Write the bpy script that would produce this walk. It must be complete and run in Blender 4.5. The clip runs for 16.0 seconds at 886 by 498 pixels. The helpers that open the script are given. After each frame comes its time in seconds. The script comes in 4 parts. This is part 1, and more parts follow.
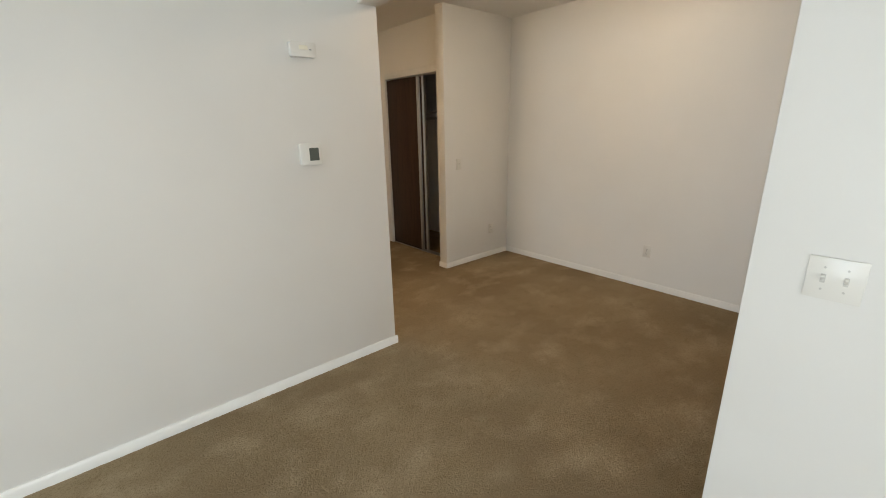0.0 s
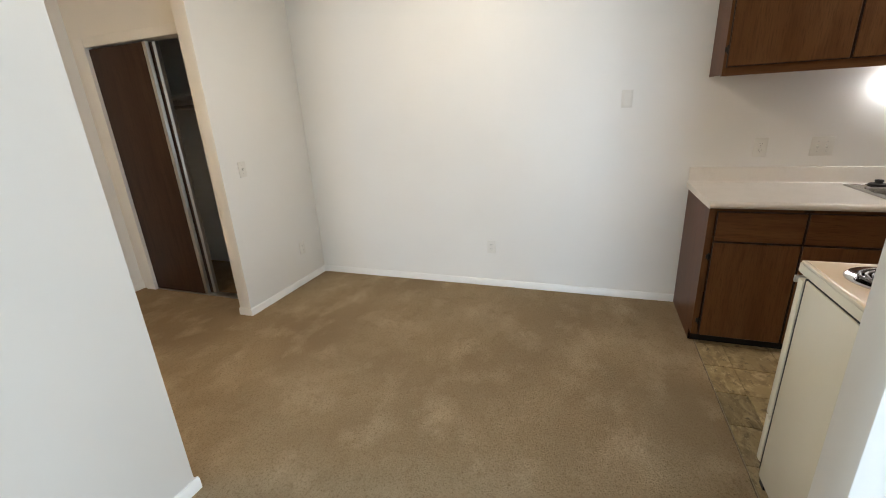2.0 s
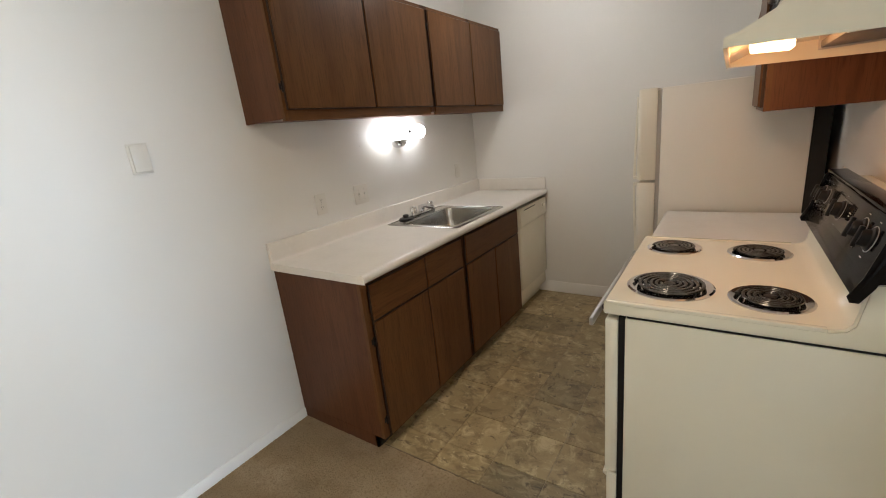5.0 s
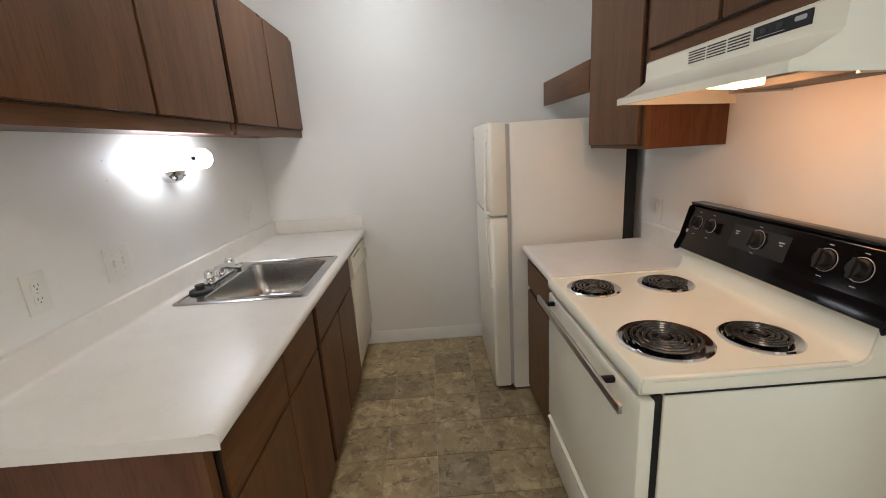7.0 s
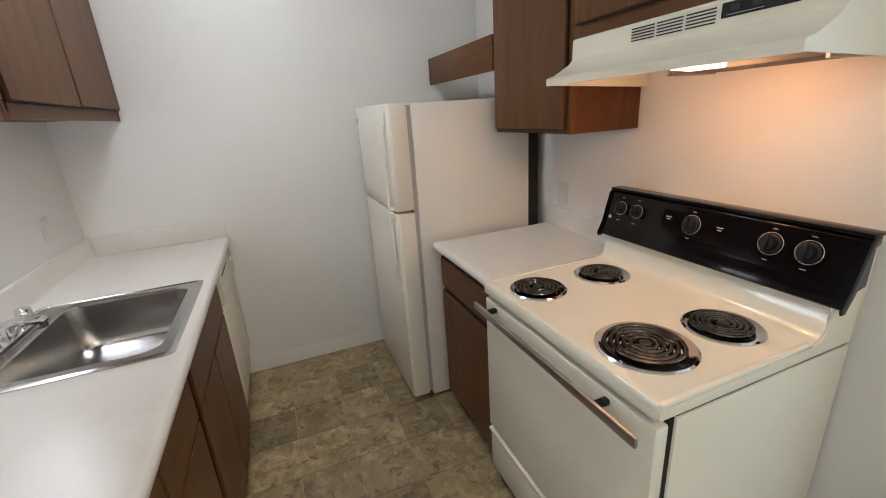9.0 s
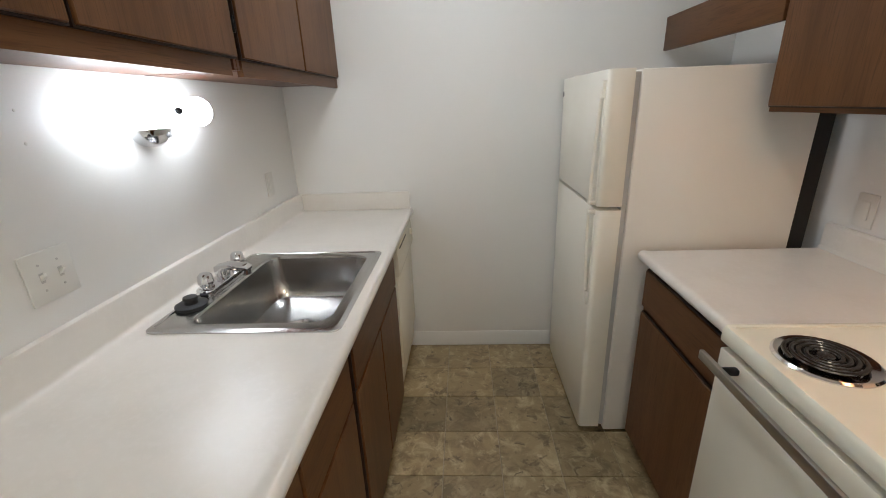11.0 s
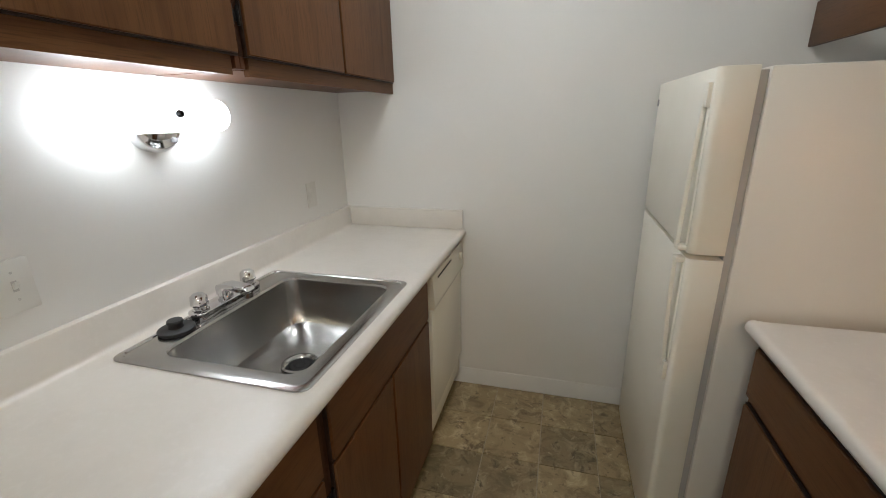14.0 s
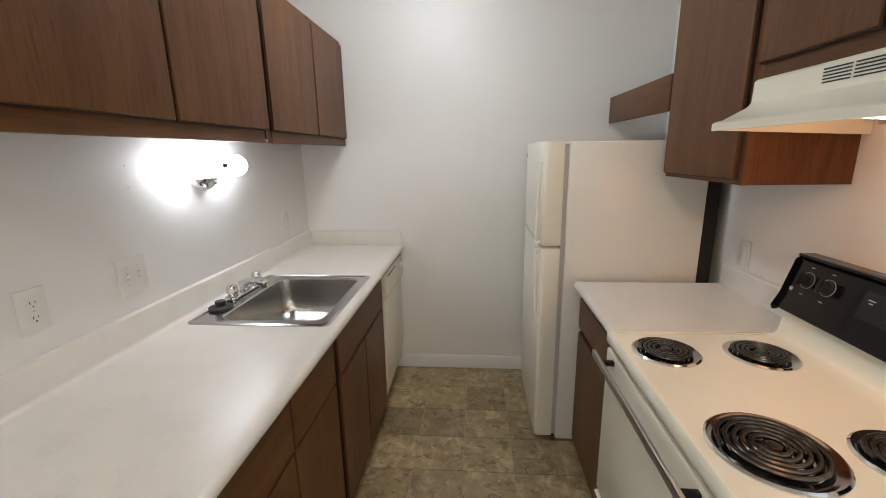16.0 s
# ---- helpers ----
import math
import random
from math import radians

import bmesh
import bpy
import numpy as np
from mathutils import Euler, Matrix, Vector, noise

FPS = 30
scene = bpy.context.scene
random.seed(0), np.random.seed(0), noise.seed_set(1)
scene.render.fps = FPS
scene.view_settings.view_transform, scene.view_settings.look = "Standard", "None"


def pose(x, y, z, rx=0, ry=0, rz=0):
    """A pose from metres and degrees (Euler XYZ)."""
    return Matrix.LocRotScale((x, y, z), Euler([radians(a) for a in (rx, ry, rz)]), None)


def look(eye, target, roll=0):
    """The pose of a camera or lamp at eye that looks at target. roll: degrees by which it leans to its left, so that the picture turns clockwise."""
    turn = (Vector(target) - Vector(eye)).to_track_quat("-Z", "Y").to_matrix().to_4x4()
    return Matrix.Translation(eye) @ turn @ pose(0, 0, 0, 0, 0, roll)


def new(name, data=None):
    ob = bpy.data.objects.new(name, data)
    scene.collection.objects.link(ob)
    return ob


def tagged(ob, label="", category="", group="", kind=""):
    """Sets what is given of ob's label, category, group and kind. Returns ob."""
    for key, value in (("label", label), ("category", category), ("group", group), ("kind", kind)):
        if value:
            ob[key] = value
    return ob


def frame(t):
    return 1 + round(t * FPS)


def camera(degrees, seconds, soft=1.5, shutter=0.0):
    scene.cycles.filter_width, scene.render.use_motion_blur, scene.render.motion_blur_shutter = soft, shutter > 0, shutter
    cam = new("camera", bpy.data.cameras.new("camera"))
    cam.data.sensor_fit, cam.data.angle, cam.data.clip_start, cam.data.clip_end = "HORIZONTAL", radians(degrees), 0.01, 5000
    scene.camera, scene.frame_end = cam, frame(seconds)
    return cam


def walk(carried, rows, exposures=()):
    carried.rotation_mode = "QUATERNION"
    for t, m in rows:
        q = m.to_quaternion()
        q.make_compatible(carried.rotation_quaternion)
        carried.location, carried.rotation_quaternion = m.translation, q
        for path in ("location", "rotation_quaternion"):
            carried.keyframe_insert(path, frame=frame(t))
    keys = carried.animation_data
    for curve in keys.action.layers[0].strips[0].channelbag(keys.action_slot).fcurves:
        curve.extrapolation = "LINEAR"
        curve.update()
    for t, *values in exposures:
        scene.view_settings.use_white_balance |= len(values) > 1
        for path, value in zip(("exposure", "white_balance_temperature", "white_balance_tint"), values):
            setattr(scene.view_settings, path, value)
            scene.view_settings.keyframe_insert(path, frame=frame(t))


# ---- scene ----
cam = camera(94.0, 16.0, 1.0)
PATH = [
    (0, (1.206, 0.951, 1.521), (2.451, 2.409, 0.952), -1.2),
    (0.5, (1.318, 1.128, 1.509), (2.812, 2.313, 0.907), -1.4),
    (1, (1.511, 1.305, 1.489), (3.121, 2.324, 0.882), -2.7),
    (1.5, (1.688, 1.532, 1.459), (3.393, 2.386, 0.855), -2.7),
    (2, (1.806, 1.76, 1.473), (3.585, 2.417, 0.838), -3.1),
    (2.5, (1.913, 1.946, 1.468), (3.757, 2.271, 0.764), -3.7),
    (3, (2.171, 2.042, 1.452), (4.057, 2.017, 0.787), -4.7),
    (3.5, (2.441, 2.156, 1.47), (4.302, 1.845, 0.808), -3.8),
    (4, (2.705, 2.309, 1.468), (4.398, 1.464, 0.82), -3.1),
    (4.5, (2.916, 2.346, 1.472), (4.316, 1.058, 0.854), -3.2),
    (4.7, (3.029, 2.324, 1.461), (4.312, 0.907, 0.872), -4.6),
    (6.8, (3.849, 1.945, 1.488), (3.923, 0.003, 1.015), -4.0),
    (7, (3.925, 1.902, 1.487), (3.881, -0.034, 0.988), -3.7),
    (7.5, (4.013, 1.77, 1.484), (3.684, -0.123, 0.929), -3.5),
    (8, (4.129, 1.704, 1.485), (3.511, -0.104, 0.896), -3.6),
    (8.2, (4.136, 1.685, 1.52), (3.434, -0.075, 0.881), -3.8),
    (10.3, (4.026, 1.353, 1.507), (3.612, -0.514, 0.923), -2.9),
    (10.5, (4.033, 1.344, 1.504), (3.777, -0.545, 0.9), -2.6),
    (11, (4.115, 1.258, 1.479), (4.221, -0.625, 0.815), -2.3),
    (11.5, (4.158, 1.122, 1.48), (4.445, -0.731, 0.786), -2.7),
    (12, (4.173, 1.028, 1.468), (4.583, -0.802, 0.772), -2.9),
    (12.5, (4.109, 0.952, 1.462), (4.664, -0.843, 0.778), -2.7),
    (13, (4.02, 0.899, 1.454), (4.613, -0.884, 0.769), -2.4),
    (13.5, (3.977, 0.887, 1.447), (4.552, -0.909, 0.781), -1.8),
    (14, (3.968, 0.935, 1.464), (4.488, -0.898, 0.857), -1.3),
    (14.5, (3.999, 1.071, 1.479), (4.388, -0.806, 0.91), -1.0),
    (15, (4.015, 1.237, 1.488), (4.219, -0.672, 0.928), -0.3),
    (15.5, (3.976, 1.408, 1.526), (4.102, -0.528, 1.038), -0.1),
    (16, (3.919, 1.667, 1.528), (4.077, -0.274, 1.072), -0.9),
]
EXPOSURES = [(0.0, -0.08, 7450, 15), (1.0, 0.06, 7450, 16), (2.0, 0.56, 6400, 12), (3.0, 0.55, 6850, 14), (3.5, 0.56, 6100, 12), (4.0, 0.56, 6350, 13), (4.5, 0.57, 6400, 12), (7.0, 0.84, 5850, 11), (10.5, 0.88, 5720, 9), (12.0, 0.76, 5820, 8), (13.5, 0.68, 5820, 7), (14.5, 0.76, 5850, 8), (16.0, 0.90, 5850, 10)]
walk(cam, [(t, look(eye, target, roll)) for t, eye, target, roll in PATH], EXPOSURES)

# ---- plan ----
X_SINK, X_STOVE, X_LIVING = 5.073, 2.76, 2.645   # sink wall, stove wall, living side of the stove wall
Y_END, Y_WALL_A, Y_STUB, Y_HALL = -1.07, 3.263, 4.248, 5.77
Y_PART = 1.243                                  # free end of the stove wall
X_WALL_A, X_STUB, X_CLOSET = 2.704, 4.075, 4.29
CEIL = 2.64
X_WEST, Y_SOUTH = -4.8, -2.5
SEAM = 1.085                                    # carpet meets vinyl

# ---- light ----
world = bpy.data.worlds.new("sky")
scene.world = world
world.use_nodes = True
wn = world.node_tree.nodes
sky = wn.new("ShaderNodeTexSky")
sky.sky_type, sky.sun_disc = "NISHITA", False
sky.sun_elevation, sky.sun_rotation = radians(38), radians(-40)
wn["Background"].inputs["Strength"].default_value = 0.1
world.node_tree.links.new(sky.outputs["Color"], wn["Background"].inputs["Color"])


def lamp(name, kind, m, energy, color, size=0.1, size_y=None):
    data = bpy.data.lights.new(name, kind)
    data.energy, data.color = energy, color
    if kind == "AREA":
        data.shape, data.size, data.size_y = "RECTANGLE", size, size_y or size
    elif kind == "SUN":
        data.angle = radians(0.5)
    else:
        data.shadow_soft_size = size
    ob = new(name, data)
    ob.matrix_world = m
    return ob


WINDOW_Y, WINDOW_W, WINDOW_Z0, WINDOW_Z1 = 0.7, 2.4, 0.08, 2.1
lamp("window_daylight", "AREA", look((X_WEST - 0.02, WINDOW_Y, (WINDOW_Z0 + WINDOW_Z1) / 2), (0, WINDOW_Y, 1.0)), 245, (0.62, 0.81, 1.0), WINDOW_W, 2.0)
# added fill from an unseen south window, to brighten thermostat and stub walls
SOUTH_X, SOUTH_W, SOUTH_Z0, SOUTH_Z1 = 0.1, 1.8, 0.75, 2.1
lamp("south_fill", "AREA", look((SOUTH_X, Y_SOUTH - 0.02, (SOUTH_Z0 + SOUTH_Z1) / 2), (SOUTH_X, 0, 1.2)), 105, (0.74, 0.88, 1.0), SOUTH_W, SOUTH_Z1 - SOUTH_Z0)
lamp("sun", "SUN", look((-6, -4, 8), (0, 0, 1.0)), 2.0, (1.0, 0.93, 0.82))
HOOD_LAMP = 1.75

# ---- materials ----


def mat(name, base, rough=0.5, metal=0.0, vary=(), bump=(), coat=0.0, spec=0.5, shift=False):
    """vary: rows of (scale, (sx, sy, sz), detail, colour, low, high), mixed over the base by noise; bump: (scale, (sx, sy, sz), strength, distance)."""
    m = bpy.data.materials.new(name)
    m.use_nodes = True
    nt = m.node_tree
    bsdf = nt.nodes["Principled BSDF"]
    bsdf.inputs["Base Color"].default_value = (*base, 1)
    bsdf.inputs["Roughness"].default_value = rough
    bsdf.inputs["Metallic"].default_value = metal
    bsdf.inputs["Coat Weight"].default_value = coat
    bsdf.inputs["Specular IOR Level"].default_value = spec
    coord = nt.nodes.new("ShaderNodeTexCoord").outputs["Object"]
    if shift:
        # each piece takes another stretch of the pattern
        offset = nt.nodes.new("ShaderNodeVectorMath")
        offset.operation = "MULTIPLY_ADD"
        offset.inputs[1].default_value, offset.inputs[2].default_value = (31.0, 17.0, 9.0), (0, 0, 0)
        nt.links.new(nt.nodes.new("ShaderNodeObjectInfo").outputs["Random"], offset.inputs[0])
        added = nt.nodes.new("ShaderNodeVectorMath")
        nt.links.new(coord, added.inputs[0])
        nt.links.new(offset.outputs["Vector"], added.inputs[1])
        coord = added.outputs["Vector"]

    def noise_at(scale, stretch, detail):
        mp = nt.nodes.new("ShaderNodeMapping")
        mp.inputs["Scale"].default_value = stretch
        nt.links.new(coord, mp.inputs["Vector"])
        nz = nt.nodes.new("ShaderNodeTexNoise")
        nz.inputs["Scale"].default_value = scale
        nz.inputs["Detail"].default_value = detail
        if detail > 9:
            nz.inputs["Roughness"].default_value, nz.inputs["Distortion"].default_value = 0.66, 0.7
        nt.links.new(mp.outputs["Vector"], nz.inputs["Vector"])
        return nz.outputs["Fac"]

    last = None
    for scale, stretch, detail, colour, low, high in vary:
        ramp = nt.nodes.new("ShaderNodeMapRange")
        ramp.inputs["From Min"].default_value, ramp.inputs["From Max"].default_value = low, high
        nt.links.new(noise_at(scale, stretch, detail), ramp.inputs["Value"])
        mix = nt.nodes.new("ShaderNodeMix")
        mix.data_type = "RGBA"
        nt.links.new(ramp.outputs["Result"], mix.inputs["Factor"])
        if last is None:
            mix.inputs["A"].default_value = (*base, 1)
        else:
            nt.links.new(last, mix.inputs["A"])
        mix.inputs["B"].default_value = (*colour, 1)
        last = mix.outputs["Result"]
    if last is not None:
        nt.links.new(last, bsdf.inputs["Base Color"])
    normal = None
    for scale, stretch, strength, distance in bump:
        bp = nt.nodes.new("ShaderNodeBump")
        bp.inputs["Strength"].default_value, bp.inputs["Distance"].default_value = strength, distance
        nt.links.new(noise_at(scale, stretch, 3.0), bp.inputs["Height"])
        if normal is not None:
            nt.links.new(normal, bp.inputs["Normal"])
        normal = bp.outputs["Normal"]
    if normal is not None:
        nt.links.new(normal, bsdf.inputs["Normal"])
    return m


def per_piece(m, dark, light, amount):
    """Shift a material's colour from piece to piece."""
    nt = m.node_tree
    bsdf = nt.nodes["Principled BSDF"]
    source = bsdf.inputs["Base Color"].links[0].from_socket
    info = nt.nodes.new("ShaderNodeObjectInfo")
    ramp = nt.nodes.new("ShaderNodeMapRange")
    ramp.inputs["To Min"].default_value, ramp.inputs["To Max"].default_value = dark, light
    nt.links.new(info.outputs["Random"], ramp.inputs["Value"])
    mix = nt.nodes.new("ShaderNodeMix")
    mix.data_type, mix.blend_type = "RGBA", "MULTIPLY"
    mix.inputs["Factor"].default_value = amount
    nt.links.new(source, mix.inputs["A"])
    nt.links.new(ramp.outputs["Result"], mix.inputs["B"])
    nt.links.new(mix.outputs["Result"], bsdf.inputs["Base Color"])
    return m


def glow(name, colour, strength):
    m = bpy.data.materials.new(name)
    m.use_nodes = True
    b = m.node_tree.nodes["Principled BSDF"]
    b.inputs["Base Color"].default_value = (0.9, 0.9, 0.88, 1)
    b.inputs["Emission Color"].default_value = (*colour, 1)
    b.inputs["Emission Strength"].default_value = strength
    return m


U = (1, 1, 1)
PAINT = mat("wall_paint", (0.78, 0.765, 0.725), 0.42, vary=[(1.3, U, 3, (0.745, 0.73, 0.69), 0.35, 0.75)],
            bump=[(190, U, 0.10, 0.002), (9, U, 0.12, 0.006)])
CEIL_PAINT = mat("ceiling_paint", (0.78, 0.76, 0.72), 0.8, bump=[(120, U, 0.5, 0.004)])
TRIM = mat("trim_paint", (0.78, 0.77, 0.735), 0.35, vary=[(6, U, 3, (0.74, 0.73, 0.70), 0.5, 0.8)], bump=[(60, U, 0.1, 0.001)])
CARPET = mat("carpet", (0.356, 0.268, 0.163), 1.0,
             vary=[(2.6, U, 4, (0.400, 0.309, 0.195), 0.42, 0.66), (0.9, U, 3, (0.286, 0.209, 0.126), 0.45, 0.64), (3.4, (1, 1.25, 1), 6, (0.479, 0.375, 0.248), 0.49, 0.74),
                   (11, U, 10, (0.295, 0.217, 0.127), 0.52, 0.76), (85, U, 3, (0.272, 0.197, 0.113), 0.50, 0.76), (260, U, 2, (0.227, 0.161, 0.090), 0.54, 0.78)],
             bump=[(420, U, 0.8, 0.006), (130, U, 0.9, 0.009)], spec=0.1)
VINYL = per_piece(mat("vinyl_tile", (0.33, 0.25, 0.129), 0.34,
            vary=[(7, (1, 1.4, 1), 11, (0.205, 0.150, 0.075), 0.46, 0.62), (11, (1.2, 1, 1), 12, (0.48, 0.385, 0.222), 0.50, 0.66), (18, U, 12, (0.135, 0.096, 0.050), 0.56, 0.66), (30, U, 11, (0.56, 0.465, 0.285), 0.60, 0.72)],
            bump=[(40, U, 0.15, 0.002), (160, U, 0.1, 0.001)], shift=True), 0.70, 1.20, 1.0)
GROUT = mat("vinyl_joint", (0.40, 0.335, 0.22), 0.6, vary=[(40, U, 3, (0.26, 0.205, 0.135), 0.45, 0.7)])


def wood(name, dark, light, along="z", rough=0.38):
    s = {"z": (1, 1, 0.10), "y": (1, 0.10, 1), "x": (0.10, 1, 1)}[along]
    s2 = {"z": (1, 1, 0.03), "y": (1, 0.03, 1), "x": (0.03, 1, 1)}[along]
    return mat(name, dark, rough, vary=[(7, s, 8, light, 0.32, 0.70), (26, s, 7, tuple(c * 0.78 for c in dark), 0.50, 0.76), (120, s, 5, tuple(c * 0.74 for c in dark), 0.54, 0.78), (420, s2, 2, tuple(c * 0.66 for c in dark), 0.55, 0.80)],
               bump=[(180, s2, 0.2, 0.001)], spec=0.18)


WOOD = wood("walnut_laminate", (0.104, 0.044, 0.0155), (0.146, 0.066, 0.025))
WOOD_Y = wood("walnut_laminate_lengthwise", (0.104, 0.044, 0.0155), (0.146, 0.066, 0.025), "y")
WOOD_SIDE = wood("walnut_side_panel", (0.095, 0.036, 0.016), (0.130, 0.054, 0.025))
# dark door edge, deepened to carry the shade of the gaps too
EDGE_SHADE = mat("door_edge_gap_shade", (0.016, 0.007, 0.004), 0.6, vary=[(30, U, 3, (0.03, 0.013, 0.007), 0.4, 0.7)])
# walnut darkened to hold the shade in the recess between doors
SHADED_FRAME = wood("shaded_walnut_frame", (0.040, 0.017, 0.008), (0.055, 0.024, 0.011), rough=0.55)
CLOSET_DOOR = wood("dark_closet_panel", (0.040, 0.020, 0.012), (0.060, 0.032, 0.019), rough=0.5)
LAMINATE = mat("counter_laminate", (0.72, 0.68, 0.615), 0.28, vary=[(9, U, 6, (0.675, 0.635, 0.57), 0.45, 0.75), (60, U, 4, (0.74, 0.70, 0.64), 0.5, 0.8)], bump=[(300, U, 0.06, 0.0006)])
STEEL = mat("stainless_steel", (0.52, 0.515, 0.50), 0.22, 1.0, vary=[(240, (1, 8, 1), 2, (0.47, 0.465, 0.45), 0.4, 0.7), (6, U, 4, (0.44, 0.435, 0.42), 0.45, 0.7)])
CHROME = mat("chrome", (0.70, 0.70, 0.71), 0.08, 1.0)
ALU = mat("aluminium", (0.50, 0.49, 0.47), 0.35, 1.0, bump=[(60, (10, 10, 1), 0.05, 0.0005)])
ALMOND = mat("almond_enamel", (0.80, 0.76, 0.63), 0.26, vary=[(3, U, 3, (0.77, 0.73, 0.60), 0.45, 0.7)], bump=[(14, U, 0.03, 0.002)])
COOKTOP = mat("cooktop_enamel", (0.82, 0.785, 0.645), 0.14, vary=[(5, U, 4, (0.79, 0.75, 0.605), 0.5, 0.8)], coat=0.3)
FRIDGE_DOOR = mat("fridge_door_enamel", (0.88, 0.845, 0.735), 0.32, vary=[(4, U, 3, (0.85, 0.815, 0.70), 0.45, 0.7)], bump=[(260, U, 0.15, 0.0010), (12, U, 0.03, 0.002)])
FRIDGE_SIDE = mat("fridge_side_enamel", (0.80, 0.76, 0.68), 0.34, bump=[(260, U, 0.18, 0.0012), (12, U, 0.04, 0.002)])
BLACK_GLASS = mat("black_gloss", (0.004, 0.004, 0.005), 0.12, spec=0.20)
GLOSS_WINDOW = mat("black_window", (0.004, 0.004, 0.004), 0.07, spec=0.4)
BLACK = mat("black_plastic", (0.012, 0.012, 0.012), 0.45, spec=0.25, bump=[(200, U, 0.1, 0.0005)])
RUBBER = mat("black_rubber", (0.02, 0.02, 0.021), 0.55, bump=[(120, U, 0.1, 0.0005)])
COIL = mat("burner_coil", (0.085, 0.078, 0.072), 0.24, 0.85, vary=[(60, U, 3, (0.14, 0.128, 0.116), 0.4, 0.7)])
PLATE = mat("plate_plastic", (0.72, 0.70, 0.645), 0.32)
SCREW = mat("painted_screw", (0.52, 0.50, 0.46), 0.4)
SLOT = mat("slot_dark", (0.02, 0.02, 0.02), 0.6)
GREY = mat("grey_screen", (0.10, 0.115, 0.10), 0.2)
MARK = mat("white_print", (0.40, 0.40, 0.39), 0.5)
DOOR_SEAL = mat("door_seal", (0.50, 0.49, 0.47), 0.6)
GASKET = mat("grey_gasket", (0.33, 0.33, 0.32), 0.6)
SEAM_STRIP = mat("seam_strip", (0.14, 0.10, 0.06), 0.7, vary=[(40, U, 3, (0.20, 0.15, 0.095), 0.4, 0.7)])
# near-black that paints deep shade onto surfaces in recesses and gaps
SHADE_BLACK = mat("shade_black", (0.012, 0.011, 0.010), 0.8)
FILTER = mat("filter_mesh", (0.11, 0.105, 0.10), 0.6, 0.0, vary=[(400, U, 2, (0.07, 0.066, 0.062), 0.45, 0.6)])
OPAL = glow("opal_glass_lit", (0.985, 0.98, 0.975), 6.3)
OPAL_CAP = glow("opal_end_lit", (0.985, 0.98, 0.975), 9.0)
DOME = glow("ceiling_dome_lit", (1.0, 0.98, 0.95), 20.5)
DINING_DOME = glow("dining_dome_lit", (1.0, 0.86, 0.66), 41.0)
HALL_DOME = glow("hall_dome_lit", (1.0, 0.74, 0.45), 76.0)
HOOD_LENS = glow("hood_lens_lit", (1.0, 0.66, 0.34), 4.0)
GLASS = bpy.data.materials.new("window_glass")
GLASS.use_nodes = True
_g = GLASS.node_tree.nodes["Principled BSDF"]
_g.inputs["Transmission Weight"].default_value, _g.inputs["Roughness"].default_value = 1.0, 0.0
GROUND = mat("outside_ground", (0.12, 0.14, 0.07), 0.9, vary=[(0.6, U, 4, (0.2, 0.18, 0.12), 0.4, 0.7)])

# ---- mesh helpers ----


def box(x0, x1, y0, y1, z0, z1, r=0.0, seg=2, into=None):
    bm = bmesh.new()
    vs = [bm.verts.new((x, y, z)) for x in (x0, x1) for y in (y0, y1) for z in (z0, z1)]
    for f in ((0, 1, 3, 2), (4, 6, 7, 5), (0, 4, 5, 1), (2, 3, 7, 6), (0, 2, 6, 4), (1, 5, 7, 3)):
        bm.faces.new([vs[i] for i in f])
    if r:
        bmesh.ops.bevel(bm, geom=bm.edges[:], offset=r, segments=seg, profile=0.5, affect="EDGES", clamp_overlap=True)
    return join(into, bm) if into else bm


def join(a, b):
    tmp = bpy.data.meshes.new("tmp")
    b.to_mesh(tmp)
    b.free()
    a.from_mesh(tmp)
    bpy.data.meshes.remove(tmp)
    return a


def prism(profile, axis, lo, hi, r=0.0):
    """A profile of 2D points swept along an axis: x takes (y, z), y takes (x, z), z takes (x, y)."""
    bm = bmesh.new()
    place = {"x": lambda a, b, c: (c, a, b), "y": lambda a, b, c: (a, c, b), "z": lambda a, b, c: (a, b, c)}[axis]
    ends = [[bm.verts.new(place(a, b, c)) for a, b in profile] for c in (lo, hi)]
    n = len(profile)
    for i in range(n):
        bm.faces.new((ends[0][i], ends[0][(i + 1) % n], ends[1][(i + 1) % n], ends[1][i]))
    bm.faces.new(ends[0])
    bm.faces.new(ends[1][::-1])
    bmesh.ops.recalc_face_normals(bm, faces=bm.faces[:])
    if r:
        bmesh.ops.bevel(bm, geom=bm.edges[:], offset=r, segments=2, profile=0.5, affect="EDGES", clamp_overlap=True)
    return bm


def lathe(profile, m, n=28, caps=True):
    """Rows of (radius, height) turned about z, then set by m."""
    bm = bmesh.new()
    rings = []
    for rad, h in profile:
        if rad < 1e-6:
            rings.append([bm.verts.new((0, 0, h))])
        else:
            rings.append([bm.verts.new((rad * math.cos(2 * math.pi * k / n), rad * math.sin(2 * math.pi * k / n), h)) for k in range(n)])
    for a, b in zip(rings, rings[1:]):
        for k in range(n):
            q = [a[k % len(a)], a[(k + 1) % len(a)], b[(k + 1) % len(b)], b[k % len(b)]]
            q = list(dict.fromkeys(q))
            if len(q) > 2:
                bm.faces.new(q)
    for ring, cap in ((rings[0], True), (rings[-1], False)):
        if caps and len(ring) > 1:
            bm.faces.new(ring[::-1] if cap else ring)
    bmesh.ops.recalc_face_normals(bm, faces=bm.faces[:])
    bm.transform(m)
    return bm


